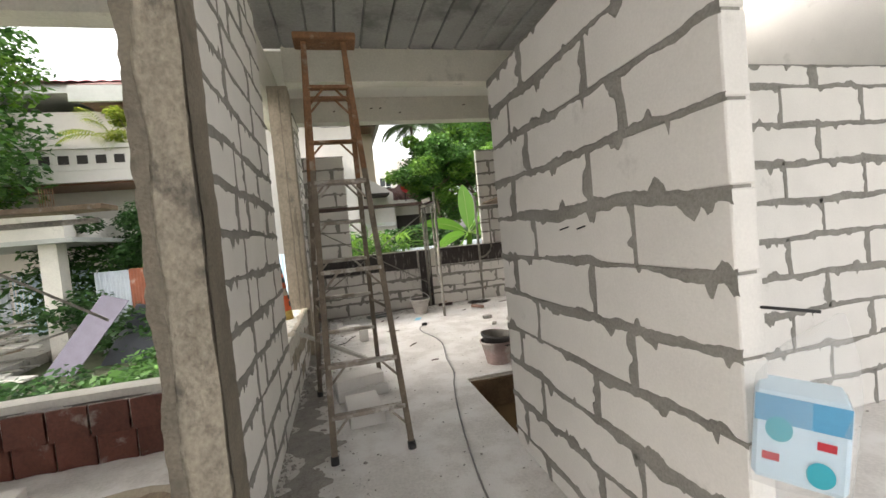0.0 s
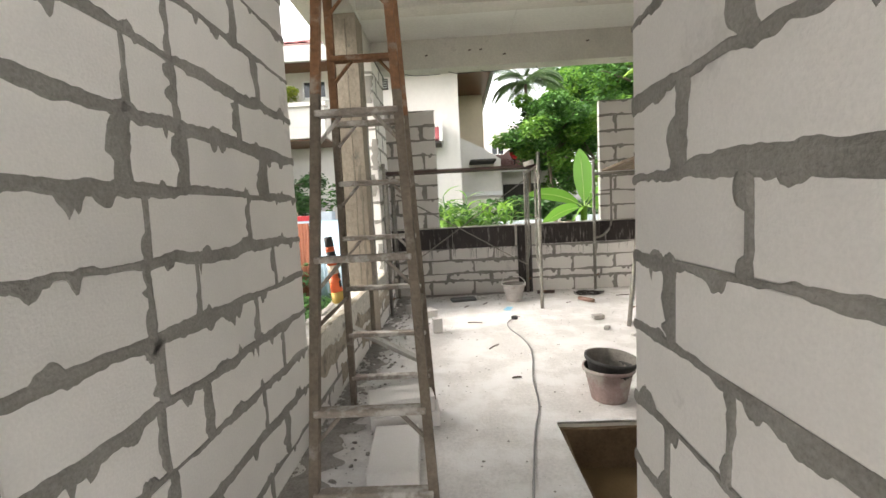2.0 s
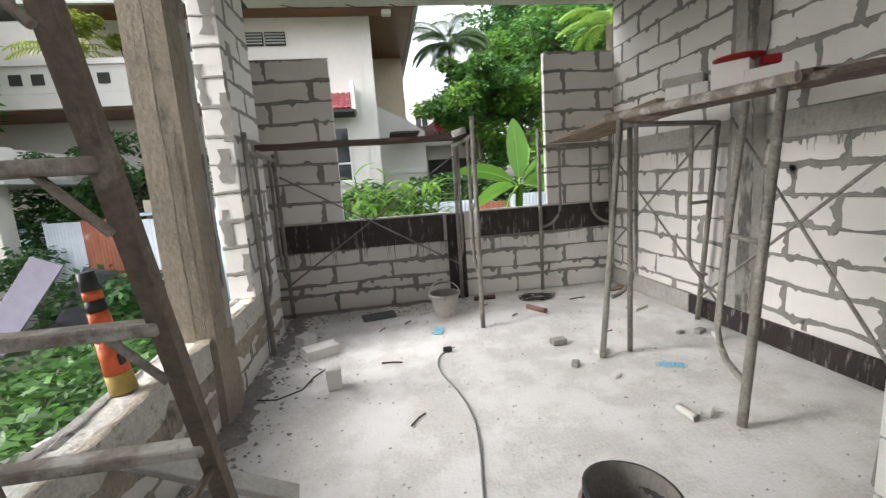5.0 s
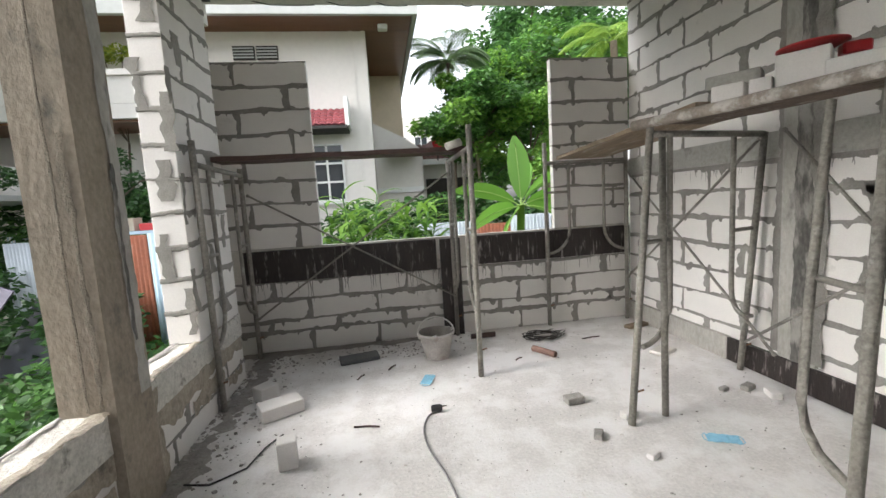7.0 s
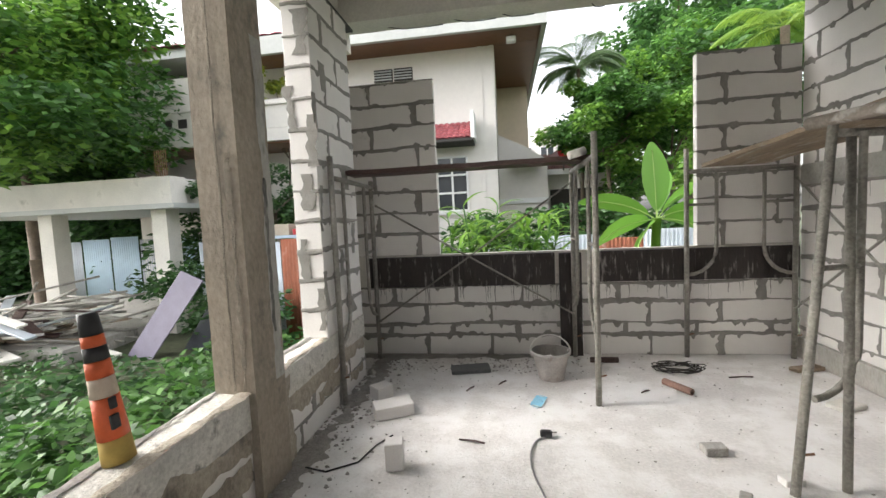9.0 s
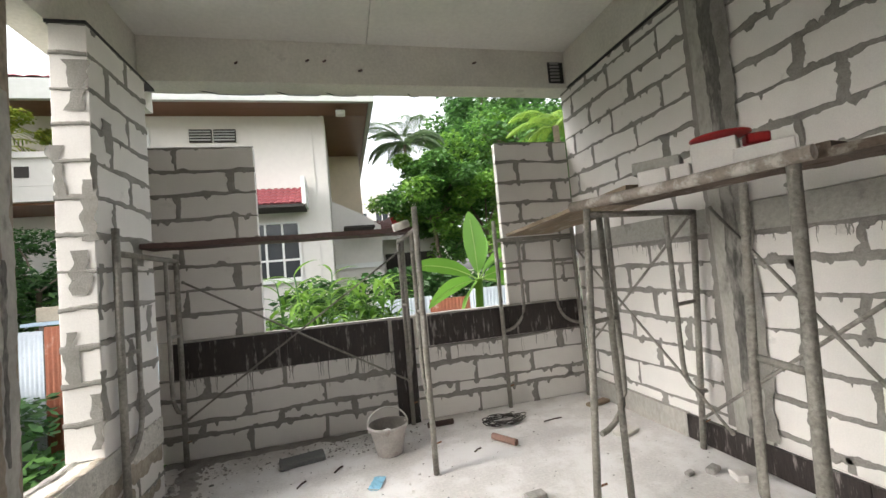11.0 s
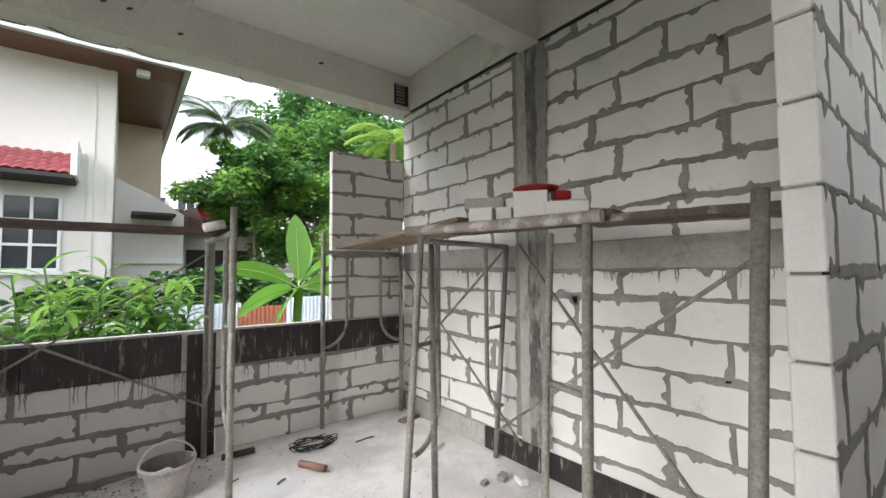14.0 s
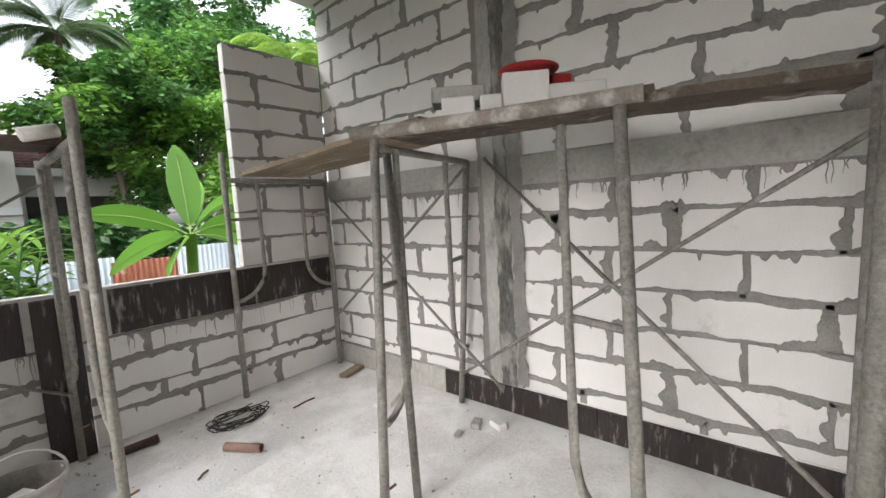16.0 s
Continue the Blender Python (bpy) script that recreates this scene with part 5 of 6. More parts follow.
def balcony_house():
    h = thing("house", "white house with a balcony, planters and a shaded ground floor", "house", at=(0, 0, 0))
    solid("wall", -9.6, -3.2, 16.4, 22.0, 3.4, 6.0, WHITE_WALL, h)
    solid("balcony_slab", -9.6, -2.6, 13.6, 16.4, 3.45, 3.75, WHITE_WALL, h)
    solid("soffit", -9.5, -2.65, 13.7, 16.38, 3.40, 3.446, SOFFIT, h, 0, "dark soffit under the balcony")
    par = solid("parapet", -9.6, -2.6, 13.6, 13.75, 3.755, 4.30, WHITE_WALL, h)
    solid("coping", -9.65, -2.55, 13.54, 13.82, 4.304, 4.42, WHITE_WALL, par)
    # dark plates on the closed parapet stand in for shaded holes
    for k in range(12):
        solid("pierced_opening", -9.3 + k * 0.42, -9.06 + k * 0.42, 13.585, 13.598, 3.92, 4.14, DARK, par)
    solid("ground_wall", -6.0, -2.9, 15.2, 16.38, -0.8, 3.39, CREAM, h)
    window(h, -5.5, -4.7, 15.2, 1.4, 2.35, 2, 3)
    window(h, -4.35, -3.55, 15.2, 1.3, 2.75, 2, 4)
    solid("roof", -10.5, -3.0, 14.6, 23.0, 6.1, 6.35, FASCIA, h)
    tile_roof("tiles", h, -10.5, -3.2, 14.5, 19.0, 6.36, 7.6, RED_TILE, 20, 8)
    solid("unit_box", -5.4, -4.6, 14.0, 14.5, 0.9, 1.35, TIN_GREY, h, 0.02)
    return h


balcony_house()


def small_house():
    h = thing("house", "low house with a brown tiled hipped roof", "house", at=(0, 0, 0))
    solid("wall", 2.3, 4.6, 17.4, 21.0, -0.8, 2.62, WHITE_WALL, h)
    # dark plate on the closed wall stands in for a shaded opening
    solid("opening", 2.7, 4.3, 17.36, 17.396, 0.2, 2.1, DARK, h)
    bm = bmesh.new()
    p = [bm.verts.new(v) for v in ((2.0, 17.0, 2.64), (4.9, 17.0, 2.64), (4.9, 21.4, 2.64), (2.0, 21.4, 2.64), (3.3, 18.9, 3.65), (3.6, 19.3, 3.65))]
    for f in ((0, 1, 4), (1, 2, 5, 4), (2, 3, 5), (3, 0, 4, 5), (3, 2, 1, 0)):
        bm.faces.new([p[i] for i in f])
    part("roof", bm, BROWN_TILE, h)
    tile_roof("roof_tiles", h, 2.45, 4.45, 17.0, 18.4, 2.66, 3.30, BROWN_TILE, 14, 8)
    solid("fascia", 1.95, 4.95, 16.93, 16.995, 2.52, 2.68, FRAME, h)
    return h


small_house()
far = thing("house", "distant white building behind the trees", "house")
solid("wall", 1.8, 9.0, 34, 40, -0.8, 7.4, WHITE_WALL, far)
for k in range(4):
    window(far, 2.4 + k * 1.5, 3.3 + k * 1.5, 34, 4.6, 6.0, 2, 2)
dish = thing("satellite_dish", "small red satellite dish on a bracket", "dish", at=(2.98, 16.3, 2.92))
bm = bmesh.new()
lathe(bm, ((0.01, 0.0), (0.10, 0.015), (0.18, 0.05), (0.21, 0.075), (0.21, 0.065), (0.18, 0.04), (0.01, -0.01)), 20)
d = part("reflector", bm, RED, dish)
d.matrix_basis = pose(0, 0, 0.1, 70, 0, 20)
tube_part("mast", [(0, 0.05, -0.35), (0, 0.05, 0.1)], 0.018, DARK, dish)


def tin_panel(fence, a, b, z0, z1, material, wave=0.076, amp=0.012):
    a, b = Vector((*a, 0)), Vector((*b, 0))
    d = (b - a)
    n = max(4, int(d.length / wave * 6))
    side = Vector((-d.y, d.x, 0)).normalized()
    bm = bmesh.new()
    prev = None
    for i in range(n + 1):
        p = a + d * (i / n) + side * amp * math.sin(i / 6 * math.tau)
        cur = (bm.verts.new((p.x, p.y, z0)), bm.verts.new((p.x, p.y, z1)))
        if prev:
            f = bm.faces.new((prev[0], cur[0], cur[1], prev[1]))
            f.smooth = True
        prev = cur
    ob = part("sheet", bm, material, fence)
    m = ob.modifiers.new("thickness", "SOLIDIFY")
    m.thickness = 0.004


fence = thing("fence", "patched corrugated tin fence, grey with a rusty sheet", "fence")
for x0, x1, z1, m in ((0.1, 1.0, 0.72, TIN_GREY), (1.03, 1.9, 0.70, TIN_GREY), (1.93, 3.05, 0.92, TIN_GREY), (3.0, 3.9, 0.84, TIN_RUST), (3.85, 4.75, 0.98, TIN_GREY), (4.75, 5.8, 0.95, TIN_GREY)):
    tin_panel(fence, (x0, 12.3), (x1, 12.34), -0.78, z1, m)
fence2 = thing("fence", "corrugated tin fence with rusty and pale blue sheets", "fence")
for x0, x1, y0, y1, z1, m in ((-4.9, -4.1, 11.6, 11.3, 1.10, TIN_GREY), (-4.1, -3.3, 11.3, 11.0, 1.12, TIN_RUST), (-3.3, -2.62, 11.0, 10.72, 1.08, TIN_GREY), (-2.6, -2.22, 10.7, 10.56, 1.13, TIN_RUST), (-2.2, -1.4, 10.55, 10.35, 1.15, TIN_BLUE), (-1.4, -0.4, 10.35, 10.2, 1.12, TIN_BLUE)):
    tin_panel(fence2, (x0, y0), (x1, y1), -0.78, z1, m)
fence3 = thing("fence", "pale blue-grey tin fence behind the concrete frame", "fence")
for k in range(7):
    tin_panel(fence3, (-12.6 + k, 15.0), (-11.62 + k, 14.98), -0.78, 1.15 + 0.05 * (k % 3), TIN_BLUE if k % 3 else TIN_GREY)
shelf = thing("work_bench", "table cluttered with boxes beyond the fence", "table", at=(-2.6, 11.7, 0))
solid("tabletop", -0.7, 0.9, -0.3, 0.3, 1.12, 1.17, TIN_BLUE, shelf)
for x in (-0.6, 0.8):
    solid("leg", x - 0.03, x + 0.03, -0.03, 0.03, -0.76, 1.118, STEEL, shelf)
for k, (x, w, hh, m) in enumerate(((-0.45, 0.3, 0.22, CARD), (-0.05, 0.35, 0.12, RED), (0.4, 0.4, 0.2, TIN_GREY))):
    b = thing("box", "small box on the cluttered table", "box", "boxes on the table", at=(-2.6 + x, 11.7, 1.171))
    solid("carton", -w / 2, w / 2, -0.14, 0.14, 0, hh, m, b, 0.01)


def pavilion():
    t = thing("concrete_frame", "half-built concrete frame with white beams on columns", "building frame")
    for x, y in ((-5.6, 11.6), (-8.3, 11.6), (-5.9, 15.2), (-8.5, 15.2)):
        solid("column", x - 0.17, x + 0.17, y - 0.17, y + 0.17, -0.8, 1.9, CONCRETE, t)
    solid("beam", -11.0, -5.25, 11.40, 11.8, 1.9, 2.45, CONCRETE, t)
    solid("beam", -5.8, -5.4, 11.81, 15.4, 1.9, 2.45, CONCRETE, t)
    solid("slab_edge", -11.0, -4.95, 11.1, 15.6, 1.80, 1.895, FASCIA, t)
    solid("plinth", -11.0, -5.9, 9.6, 15.6, -0.8, -0.5, CONCRETE_DARK, t)
    for k in range(6):
        tube_part("starter_bar", [(-5.72 + k * 0.05, 11.6, 2.45), (-5.72 + k * 0.05, 11.6, 3.0)], 0.008, RUST, t, 5)
    return t


pavilion()
rs = random.Random(6)
pile = thing("scaffold_pile", "heap of pale scaffold frames stacked before the concrete frame", "scaffold")
for k in range(34):
    x, y = rs.uniform(-8.6, -5.8), rs.uniform(9.6, 11.0)
    a, ln, z = rs.uniform(-0.6, 0.6), rs.uniform(0.6, 1.1), rs.uniform(-0.6, 0.15)
    tube_part("bar", [(x - ln * math.cos(a), y - ln * math.sin(a), z + rs.uniform(-0.1, 0.25)), (x + ln * math.cos(a), y + ln * math.sin(a), z + rs.uniform(-0.2, 0.55))], 0.024, STEEL, pile, 6)
heap = thing("board_heap", "heap of grey and pale boards before the concrete frame", "boards")
for k in range(34):
    x, y, a, ln = rs.uniform(-9.0, -6.6), rs.uniform(9.4, 11.0), rs.uniform(-0.9, 0.9), rs.uniform(0.5, 1.1)
    bd = part("plank", box(bmesh.new(), -ln, ln, -0.075, 0.075, -0.018, 0.018, 0.004), (PLANK, CONCRETE, PLANK_DARK, CONCRETE_DARK, TIN_GREY)[k % 5], heap)
    bd.matrix_basis = pose(x, y, -0.45 + 0.016 * k, rs.uniform(-8, 8), rs.uniform(-14, 14), math.degrees(a))
solid("bearer", -9.0, -6.6, 9.9, 10.1, -0.75, -0.47, CONCRETE_DARK, heap)
for k in range(7):
    loose_block("weathered board lying before the concrete frame", -7.0 + rs.uniform(-1.2, 1.2), 9.6 + rs.uniform(-0.4, 0.8), -0.72 + k * 0.05, 1.5, 0.25, 0.045, rs.uniform(-25, 25), CONCRETE)
sheet = thing("tin_sheet", "pale violet sheet leaning in the garden", "sheet")
bm = bmesh.new()
vs = [bm.verts.new(v) for v in ((-5.14, 10.01, -0.72), (-4.57, 9.90, -0.74), (-3.59, 9.99, 0.53), (-4.07, 10.10, 0.69))]
f = bm.faces.new(vs)
ext = bmesh.ops.extrude_face_region(bm, geom=[f])["geom"]
for v in ext:
    if isinstance(v, bmesh.types.BMVert):
        v.co.y += 0.03
bmesh.ops.recalc_face_normals(bm, faces=bm.faces[:])
part("panel", bm, mat("violet_grey_sheet", (0.145, 0.13, 0.18), 0.6, tone=0.15), sheet)
dark_sheet = thing("tin_sheet", "dark blue-black sheet leaning behind the violet one", "sheet")
bm = bmesh.new()
vs = [bm.verts.new(v) for v in ((-4.4, 10.4, -0.74), (-3.5, 10.35, -0.74), (-3.2, 10.5, 0.3), (-3.7, 10.55, 0.4))]
f = bm.faces.new(vs)
ext = bmesh.ops.extrude_face_region(bm, geom=[f])["geom"]
for v in ext:
    if isinstance(v, bmesh.types.BMVert):
        v.co.y += 0.03
bmesh.ops.recalc_face_normals(bm, faces=bm.faces[:])
part("panel", bm, mat("dark_blue_sheet", (0.03, 0.036, 0.05), 0.5, tone=0.2), dark_sheet)
rail = thing("pipe_rail", "white pipes lying along the garden strip", "pipe")
for y, z in ((0.0, -0.30), (0.12, -0.42)):
    tube_part("pipe", [(-2.6, 5.2 + y, z - 0.2), (-0.4, 8.6 + y, z), (0.2, 9.5, z)], 0.03, FRAME, rail)

# ---- plants ----
LEAF_DEEP = leaf_mat("deep_green_leaf", (0.02, 0.06, 0.018), (0.075, 0.18, 0.045), 0.38)
LEAF_MID = leaf_mat("green_leaf", (0.028, 0.08, 0.02), (0.11, 0.25, 0.05), 0.42)
LEAF_LIGHT = leaf_mat("fresh_leaf", (0.07, 0.18, 0.028), (0.20, 0.36, 0.055), 0.45)
LEAF_PALM = leaf_mat("grey_green_frond", (0.08, 0.14, 0.06), (0.17, 0.25, 0.11), 0.4)
LEAF_FROND = leaf_mat("yellowish_frond", (0.12, 0.22, 0.03), (0.24, 0.36, 0.06), 0.45)
LEAF_BANANA = leaf_mat("banana_leaf", (0.10, 0.26, 0.035), (0.19, 0.38, 0.06), 0.5, 0.4)
LEAF_RIB = leaf_mat("banana_midrib", (0.26, 0.40, 0.10), (0.30, 0.44, 0.12), 0.3)
LEAF_YELLOW = leaf_mat("yellow_green_leaf", (0.14, 0.22, 0.03), (0.38, 0.42, 0.06), 0.45)
BARK = mat("bark", (0.13, 0.10, 0.075), 0.9, tone=0.35, scale=6, fine=40, bump=0.7)


def leaves(name, spots, per, size, material, parent, seed, long=2.0, droop=0.3):
    """Small folded leaves round the given spots (x, y, z, radius)."""
    r = np.random.RandomState(seed)
    verts, faces = [], []
    for x, y, z, rad in spots:
        d = r.normal(size=(per, 3))
        d /= np.linalg.norm(d, axis=1)[:, None]
        rr = rad * r.uniform(0.35, 1.0, per) ** 0.6
        c = np.array((x, y, z)) + d * rr[:, None] * np.array((1, 1, 0.7))
        a = r.uniform(0, math.tau, per)
        tip = np.stack((np.cos(a), np.sin(a), -droop + r.uniform(-0.5, 0.4, per)), 1)
        tip /= np.linalg.norm(tip, axis=1)[:, None]
        sd = np.cross(tip, r.normal(size=(per, 3)) * 0.5 + np.array((0, 0, 1)))
        sd /= np.linalg.norm(sd, axis=1)[:, None] + 1e-6
        s = size * r.uniform(0.6, 1.3, per)[:, None]
        b = len(verts)
        quad = np.stack((c, c + tip * s * long * 0.5 + sd * s * 0.5, c + tip * s * long, c + tip * s * long * 0.5 - sd * s * 0.5), 1)
        verts.extend(map(tuple, quad.reshape(-1, 3)))
        faces.extend((b + 4 * i, b + 4 * i + 1, b + 4 * i + 2, b + 4 * i + 3) for i in range(per))
    return pydata(name, verts, faces, material, parent)


def tree(label, x, y, height, crown, spread, material, seed, clumps=26, per=120, size=0.13, trunk_r=0.12, second=None):
    t = thing("tree", label, "tree", at=(0, 0, 0))
    r = random.Random(seed)
    base = Vector((x, y, -0.8))
    top = Vector((x + r.uniform(-0.4, 0.4), y, height * 0.55))
    bm = bmesh.new()
    prev = None
    rad = [trunk_r, trunk_r * 0.85, trunk_r * 0.7, trunk_r * 0.5]
    for k in range(3):
        a, b = base.lerp(top, k / 3), base.lerp(top, (k + 1) / 3)
        tube(bm, [a, b], (rad[k] + rad[k + 1]) / 2, 8)
    spots = []
    for k in range(clumps):
        a, e = r.uniform(0, math.tau), r.uniform(-0.55, 1.0)
        d = crown * r.uniform(0.45, 1.0)
        p = Vector((x + math.cos(a) * d * math.cos(e) * spread, y + math.sin(a) * d * math.cos(e) * spread, height - crown + math.sin(e) * d))
        spots.append((*p, crown * r.uniform(0.20, 0.36)))
        if k % 3 == 0:
            tube(bm, [top, top.lerp(p, 0.5) + Vector((0, 0, 0.15)), p], trunk_r * 0.22, 6)
    part("trunk", bm, BARK, t)
    cut = len(spots) * 2 // 3 if second else len(spots)
    leaves("crown", spots[:cut], per * 2, size * 0.68, material, t, seed)
    if second:
        leaves("young_crown", spots[cut:], per * 2, size * 0.68, second, t, seed + 1)
    return t


tree("broad tree with dense deep green leaves", 7.6, 19.5, 7.4, 2.8, 1.0, LEAF_MID, 11, 44, 210, 0.16, 0.2, LEAF_LIGHT)
tree("tall dark tree behind the others", 8.9, 22.0, 10.5, 3.3, 1.0, LEAF_DEEP, 12, 46, 220, 0.2, 0.25, LEAF_MID)
tree("light green tree beside the wall", 5.6, 15.2, 4.5, 1.9, 1.15, LEAF_LIGHT, 13, 34, 200, 0.11, 0.1, LEAF_MID)
tree("leafy tree beyond the fence", 4.15, 15.0, 4.95, 1.55, 1.15, LEAF_MID, 14, 48, 230, 0.10, 0.09, LEAF_LIGHT)
tree("dark tall tree over the far roofs", 10.2, 26.0, 12.0, 3.6, 0.9, LEAF_DEEP, 41, 44, 200, 0.2, 0.25)
tree("tree crown filling the gap by the wall", 8.6, 17.0, 8.0, 3.0, 1.0, LEAF_MID, 15, 34, 200, 0.15, 0.18)
tree("shady tree over the side garden", -11.4, 13.6, 7.0, 3.0, 1.1, LEAF_MID, 16, 56, 280, 0.15, 0.2, LEAF_LIGHT)
tree("dark tree behind the concrete frame", -10.5, 18.5, 9.0, 4.2, 1.1, LEAF_DEEP, 17, 44, 220, 0.18, 0.25, LEAF_MID)
tree("feathery green tree by the side room", -8.8, 10.6, 7.6, 3.3, 1.0, LEAF_MID, 18, 70, 300, 0.14, 0.12, LEAF_LIGHT)
tree("low tree behind the fence", -3.9, 12.6, 3.0, 1.2, 1.2, LEAF_DEEP, 19, 24, 180, 0.08, 0.07)
tree("yellowish shrub on the balcony", -4.6, 14.4, 5.6, 0.9, 1.3, LEAF_YELLOW, 20, 18, 140, 0.07, 0.04)


def bush(label, spots, per, size, material, seed):
    t = thing("bush", label, "bush")
    for i in range(0, len(spots), 8):
        tagged(leaves("leaf_clump", spots[i:i + 8], per, size, material, t, seed + 100 * i), "dense small green leaves", kind="stuff")
    return t


rg = random.Random(21)
bush("dense dark shrubs along the tin fence", [(0.5 + 0.34 * k + rg.uniform(-0.1, 0.1), 13.2 + rg.uniform(-0.3, 0.6), 0.7 + rg.uniform(-0.3, 0.7), 0.5) for k in range(14)], 260, 0.09, LEAF_DEEP, 22)
bush("green shrubs under the window", [(0.2 + 0.32 * k, 11.3 + rg.uniform(-0.4, 0.4), 0.35 + rg.uniform(-0.3, 0.35), 0.42) for k in range(8)], 240, 0.08, LEAF_MID, 23)
bush("low creeper covering the garden strip", [(-0.75 - 0.5 * (k % 5) + rg.uniform(-0.2, 0.2), 4.8 + 0.42 * (k // 5) + rg.uniform(-0.2, 0.2), -0.55 + rg.uniform(-0.1, 0.12) + (0.1 if k % 5 > 2 else 0), 0.36) for k in range(70)], 130, 0.07, LEAF_MID, 24)
bush("dark hedge before the side fence", [(-2.4 - 0.4 * k + rg.uniform(-0.2, 0.2), 9.9 + 0.22 * k, rg.uniform(-0.5, 0.5), 0.5) for k in range(9)], 230, 0.08, LEAF_DEEP, 25)
bush("leafy shrub behind the side fence", [(-5.0 + 0.5 * k, 12.9 + rg.uniform(-0.2, 0.4), 1.0 + rg.uniform(-0.4, 0.9), 0.55) for k in range(6)], 220, 0.08, LEAF_MID, 26)
bush("low weeds over the side garden", [(rg.uniform(-10.5, -2.8), rg.uniform(5.0, 9.4), -0.66 + rg.uniform(-0.05, 0.1), 0.45) for k in range(90)], 110, 0.07, LEAF_DEEP, 28)
bush("leaf wall behind the concrete frame", [(-12.8 + 0.6 * (k % 12) + rg.uniform(-0.2, 0.2), 16.0 + rg.uniform(-0.3, 0.3), 0.4 + 1.0 * (k // 12), 0.8) for k in range(36)], 420, 0.13, LEAF_DEEP, 29)
bush("dark thicket at the end of the side garden", [(-22.5 + 0.75 * (k % 15) + rg.uniform(-0.3, 0.3), 13.6 + 0.28 * (k % 15) + rg.uniform(-0.4, 0.4), -0.2 + 0.95 * (k // 15), 0.95) for k in range(60)], 330, 0.15, LEAF_DEEP, 30)
bush("dark hedge closing the side garden", [(-21 + 0.62 * (k % 16) + rg.uniform(-0.3, 0.3), 18.0 + rg.uniform(-0.4, 0.4), -0.2 + 0.9 * (k // 16), 0.95) for k in range(80)], 300, 0.16, LEAF_DEEP, 57)
bush("dark garden thicket behind the side room", [(-4.2 - 0.55 * (k % 6), 12.8 + 0.6 * (k // 6), 0.2 + 0.75 * (k // 6), 0.75) for k in range(18)], 210, 0.1, LEAF_DEEP, 27)


def blade(verts, faces, base, yaw, length, width, rise, bend, segs=8, fold=0.25, start=0.0, roll=0.0):
    """A long arching leaf with a folded midrib."""
    d, s = Vector((math.cos(yaw), math.sin(yaw), 0)), Vector((-math.sin(yaw), math.cos(yaw), 0))
    b = len(verts)
    p = Vector(base)
    ang = rise
    for i in range(segs + 1):
        k = i / segs
        w = 0.006 if k < start else width * math.sin(math.pi * min(1, (k - start) / (1 - start) * 0.94 + 0.05)) ** 0.7
        up = Vector((0, 0, 1)) * math.cos(ang) - d * math.sin(ang)
        e, f = s * math.cos(roll) + up * math.sin(roll), up * math.cos(roll) - s * math.sin(roll)
        verts += [tuple(p + e * w + f * w * fold), tuple(p), tuple(p - e * w + f * w * fold)]
        p = p + (d * math.cos(ang) + Vector((0, 0, 1)) * math.sin(ang)) * (length / segs)
        ang -= bend / segs
    for i in range(segs):
        for k in (0, 1):
            a = b + i * 3 + k
            faces.append((a, a + 1, a + 4, a + 3))


def banana():
    t = thing("banana_plant", "banana plant with broad bright green leaves", "banana plant")
    bm = tube(bmesh.new(), [(3.78, 11.6, -0.78), (3.8, 11.58, 0.3), (3.83, 11.55, 1.2)], 0.075, 10)
    part("stem", bm, LEAF_LIGHT, t)
    for yaw, ln, w, rise, bend, roll in ((100, 1.35, 0.24, 1.52, 0.15, 0.0), (176, 1.35, 0.17, 0.62, 0.75, 1.0), (200, 1.25, 0.19, 0.02, 0.75, 1.0), (226, 0.9, 0.19, -0.3, 0.7, 0.8),
                                         (10, 1.15, 0.2, 0.95, 0.9, -0.7), (-8, 1.1, 0.2, 0.5, 1.0, -0.8), (-30, 0.9, 0.18, 0.1, 1.0, -0.6), (60, 1.2, 0.18, 1.2, 0.7, 0.0)):
        verts, faces = [], []
        blade(verts, faces, (3.83, 11.55, 1.17), radians(yaw), ln, w, rise, bend, 18, 0.18, 0.14, roll)
        leaf = pydata("leaf", verts, faces, LEAF_BANANA, t, True)
        rib = tube(bmesh.new(), [verts[k * 3 + 1] for k in range(0, 18, 2)], 0.011, 5)
        part("midrib", rib, LEAF_RIB, leaf, "pale midrib")


banana()


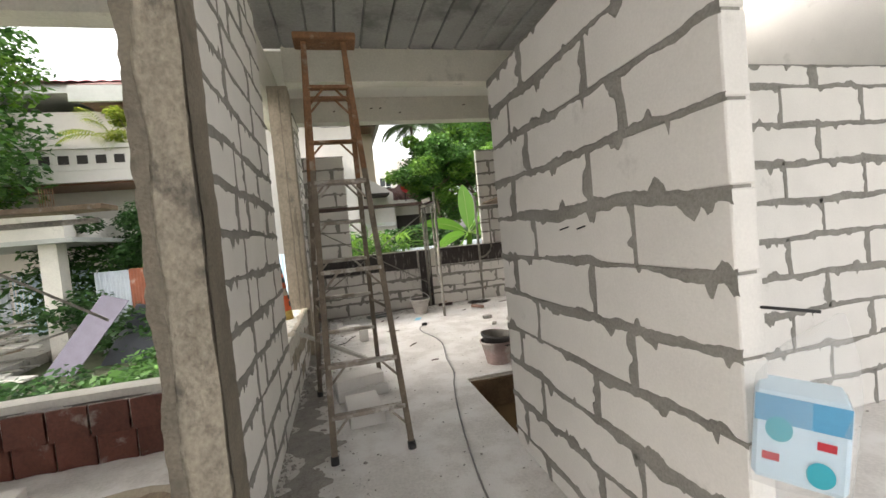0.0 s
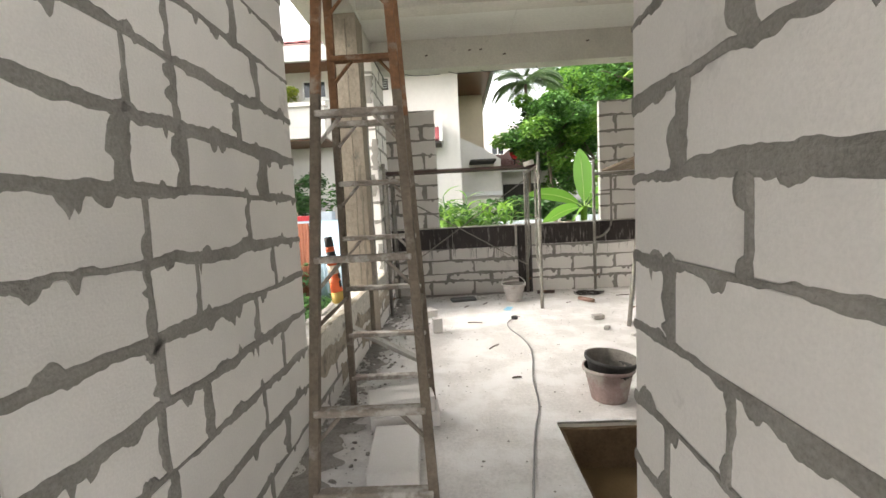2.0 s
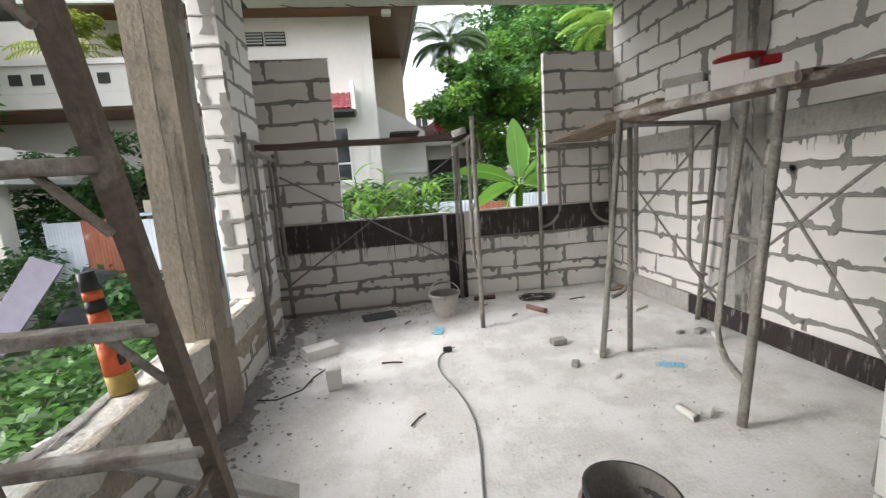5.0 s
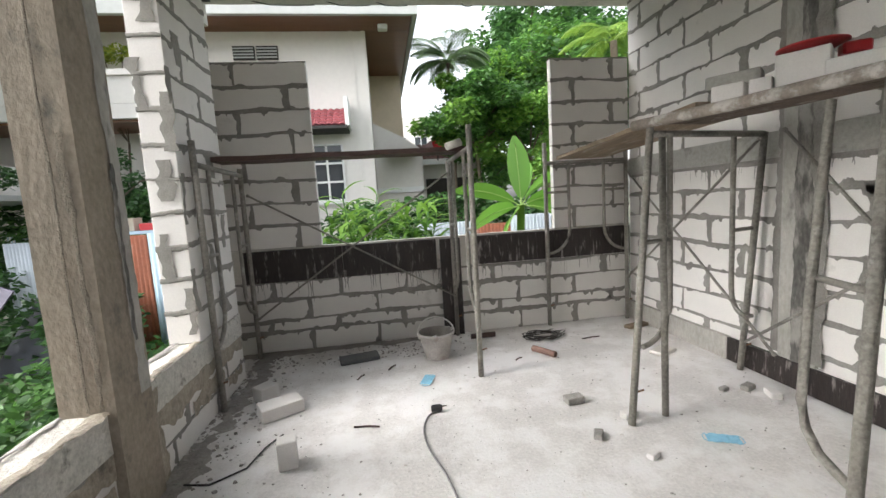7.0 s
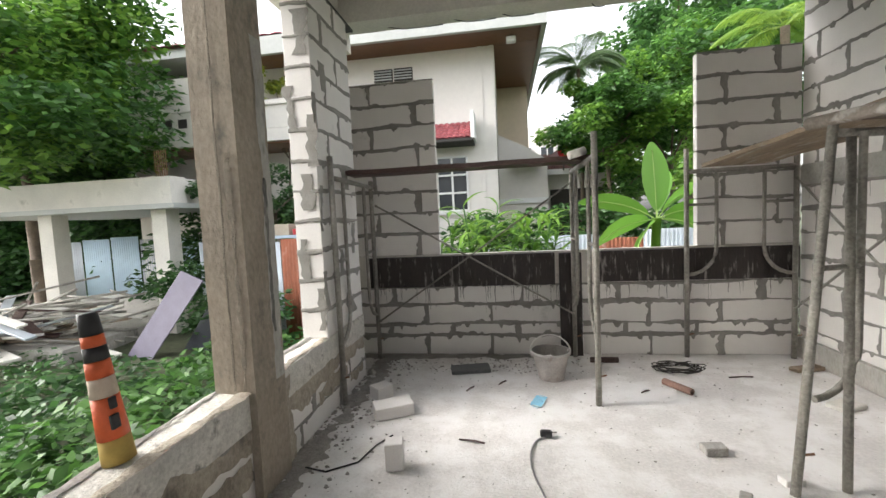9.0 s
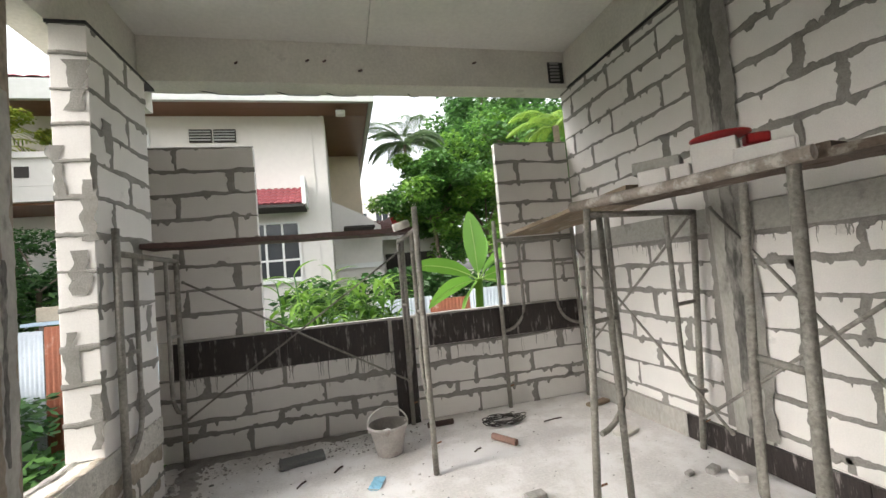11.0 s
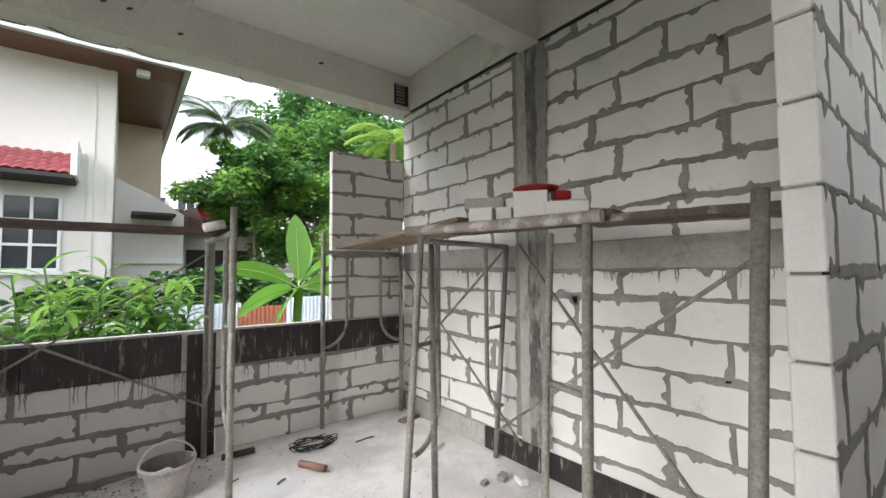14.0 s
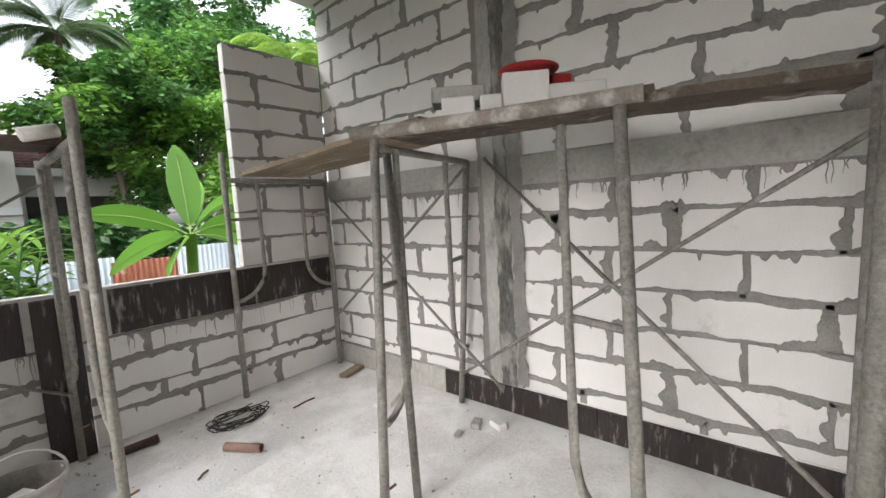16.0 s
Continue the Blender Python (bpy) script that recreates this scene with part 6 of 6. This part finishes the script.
def palm(label, x, y, z, fronds, length, material, seed, trunk=True, pieces=26, girth=0.08):
    t = thing("palm", label, "palm")
    r = random.Random(seed)
    if trunk:
        tube_part("trunk", [(x, y, -0.8), (x + 0.05, y, z * 0.5), (x, y, z)], girth, BARK, t)
    for k in range(fronds):
        yaw, rise, bend = k * math.tau / fronds + r.uniform(-0.2, 0.2), r.uniform(0.4, 1.3), r.uniform(1.2, 2.0)
        verts, faces = [], []
        p, ang = Vector((x, y, z)), rise
        d = Vector((math.cos(yaw), math.sin(yaw), 0))
        for i in range(pieces):
            step = d * math.cos(ang) + Vector((0, 0, 1)) * math.sin(ang)
            q = p + step * (length / pieces)
            if i > 3:
                for sgn in (1, -1):
                    blade(verts, faces, q, yaw + sgn * 1.0, length * 0.30 * math.sin(math.pi * (i + 2) / (pieces + 3)), 0.014 * length, ang * 0.4 - 0.05, 1.0, 3)
            b = len(verts)
            verts += [tuple(p + Vector((0, 0, 0.012))), tuple(p - Vector((0, 0, 0.012))), tuple(q - Vector((0, 0, 0.01))), tuple(q + Vector((0, 0, 0.01)))]
            faces.append((b, b + 1, b + 2, b + 3))
            p = q
            ang -= bend / pieces
        pydata("frond", verts, faces, material, t)
    return t


palm("slender palm standing before the white house side", 3.45, 16.4, 5.35, 24, 1.4, LEAF_PALM, 31, True, 30, 0.05)
palm("yellow-green palm fronds over the wall", 6.75, 13.2, 4.75, 14, 1.35, LEAF_FROND, 32)


def ginger(label, x, y, stems, height, seed):
    """Upright stems with long arching leaves on both sides."""
    t = thing("ginger_plant", label, "plant", "ginger plants")
    r = random.Random(seed)
    for k in range(stems):
        bx, by = x + r.uniform(-0.45, 0.45), y + r.uniform(-0.3, 0.3)
        yaw, hgt = r.uniform(0, math.tau), height * r.uniform(0.7, 1.1)
        lean = Vector((math.cos(yaw), math.sin(yaw), 0)) * hgt * 0.25
        tube_part("stem", [(bx, by, -0.75), (bx + lean.x, by + lean.y, -0.75 + hgt)], 0.012, LEAF_MID, t, 5)
        verts, faces = [], []
        for i in range(16):
            q = i / 15
            p = (bx + lean.x * (0.4 + 0.6 * q), by + lean.y * (0.4 + 0.6 * q), -0.75 + hgt * (0.4 + 0.6 * q))
            blade(verts, faces, p, yaw + (1.2 if i % 2 else -1.2) + r.uniform(-0.4, 0.4), r.uniform(0.4, 0.62), 0.042, r.uniform(0.3, 0.9), r.uniform(0.9, 1.6), 6)
        pydata("leaf_spray", verts, faces, LEAF_LIGHT, t, True)


ginger("bright green ginger plants beyond the sill", 0.9, 10.9, 15, 2.15, 33)
ginger("bright green ginger plants beyond the sill", 1.7, 11.3, 11, 1.9, 34)
ginger("bright green ginger plants near the house", 0.1, 11.0, 8, 1.9, 36)
palm("yellow-green palm on the balcony", -5.5, 14.3, 4.7, 12, 1.2, LEAF_YELLOW, 35, False, 16)
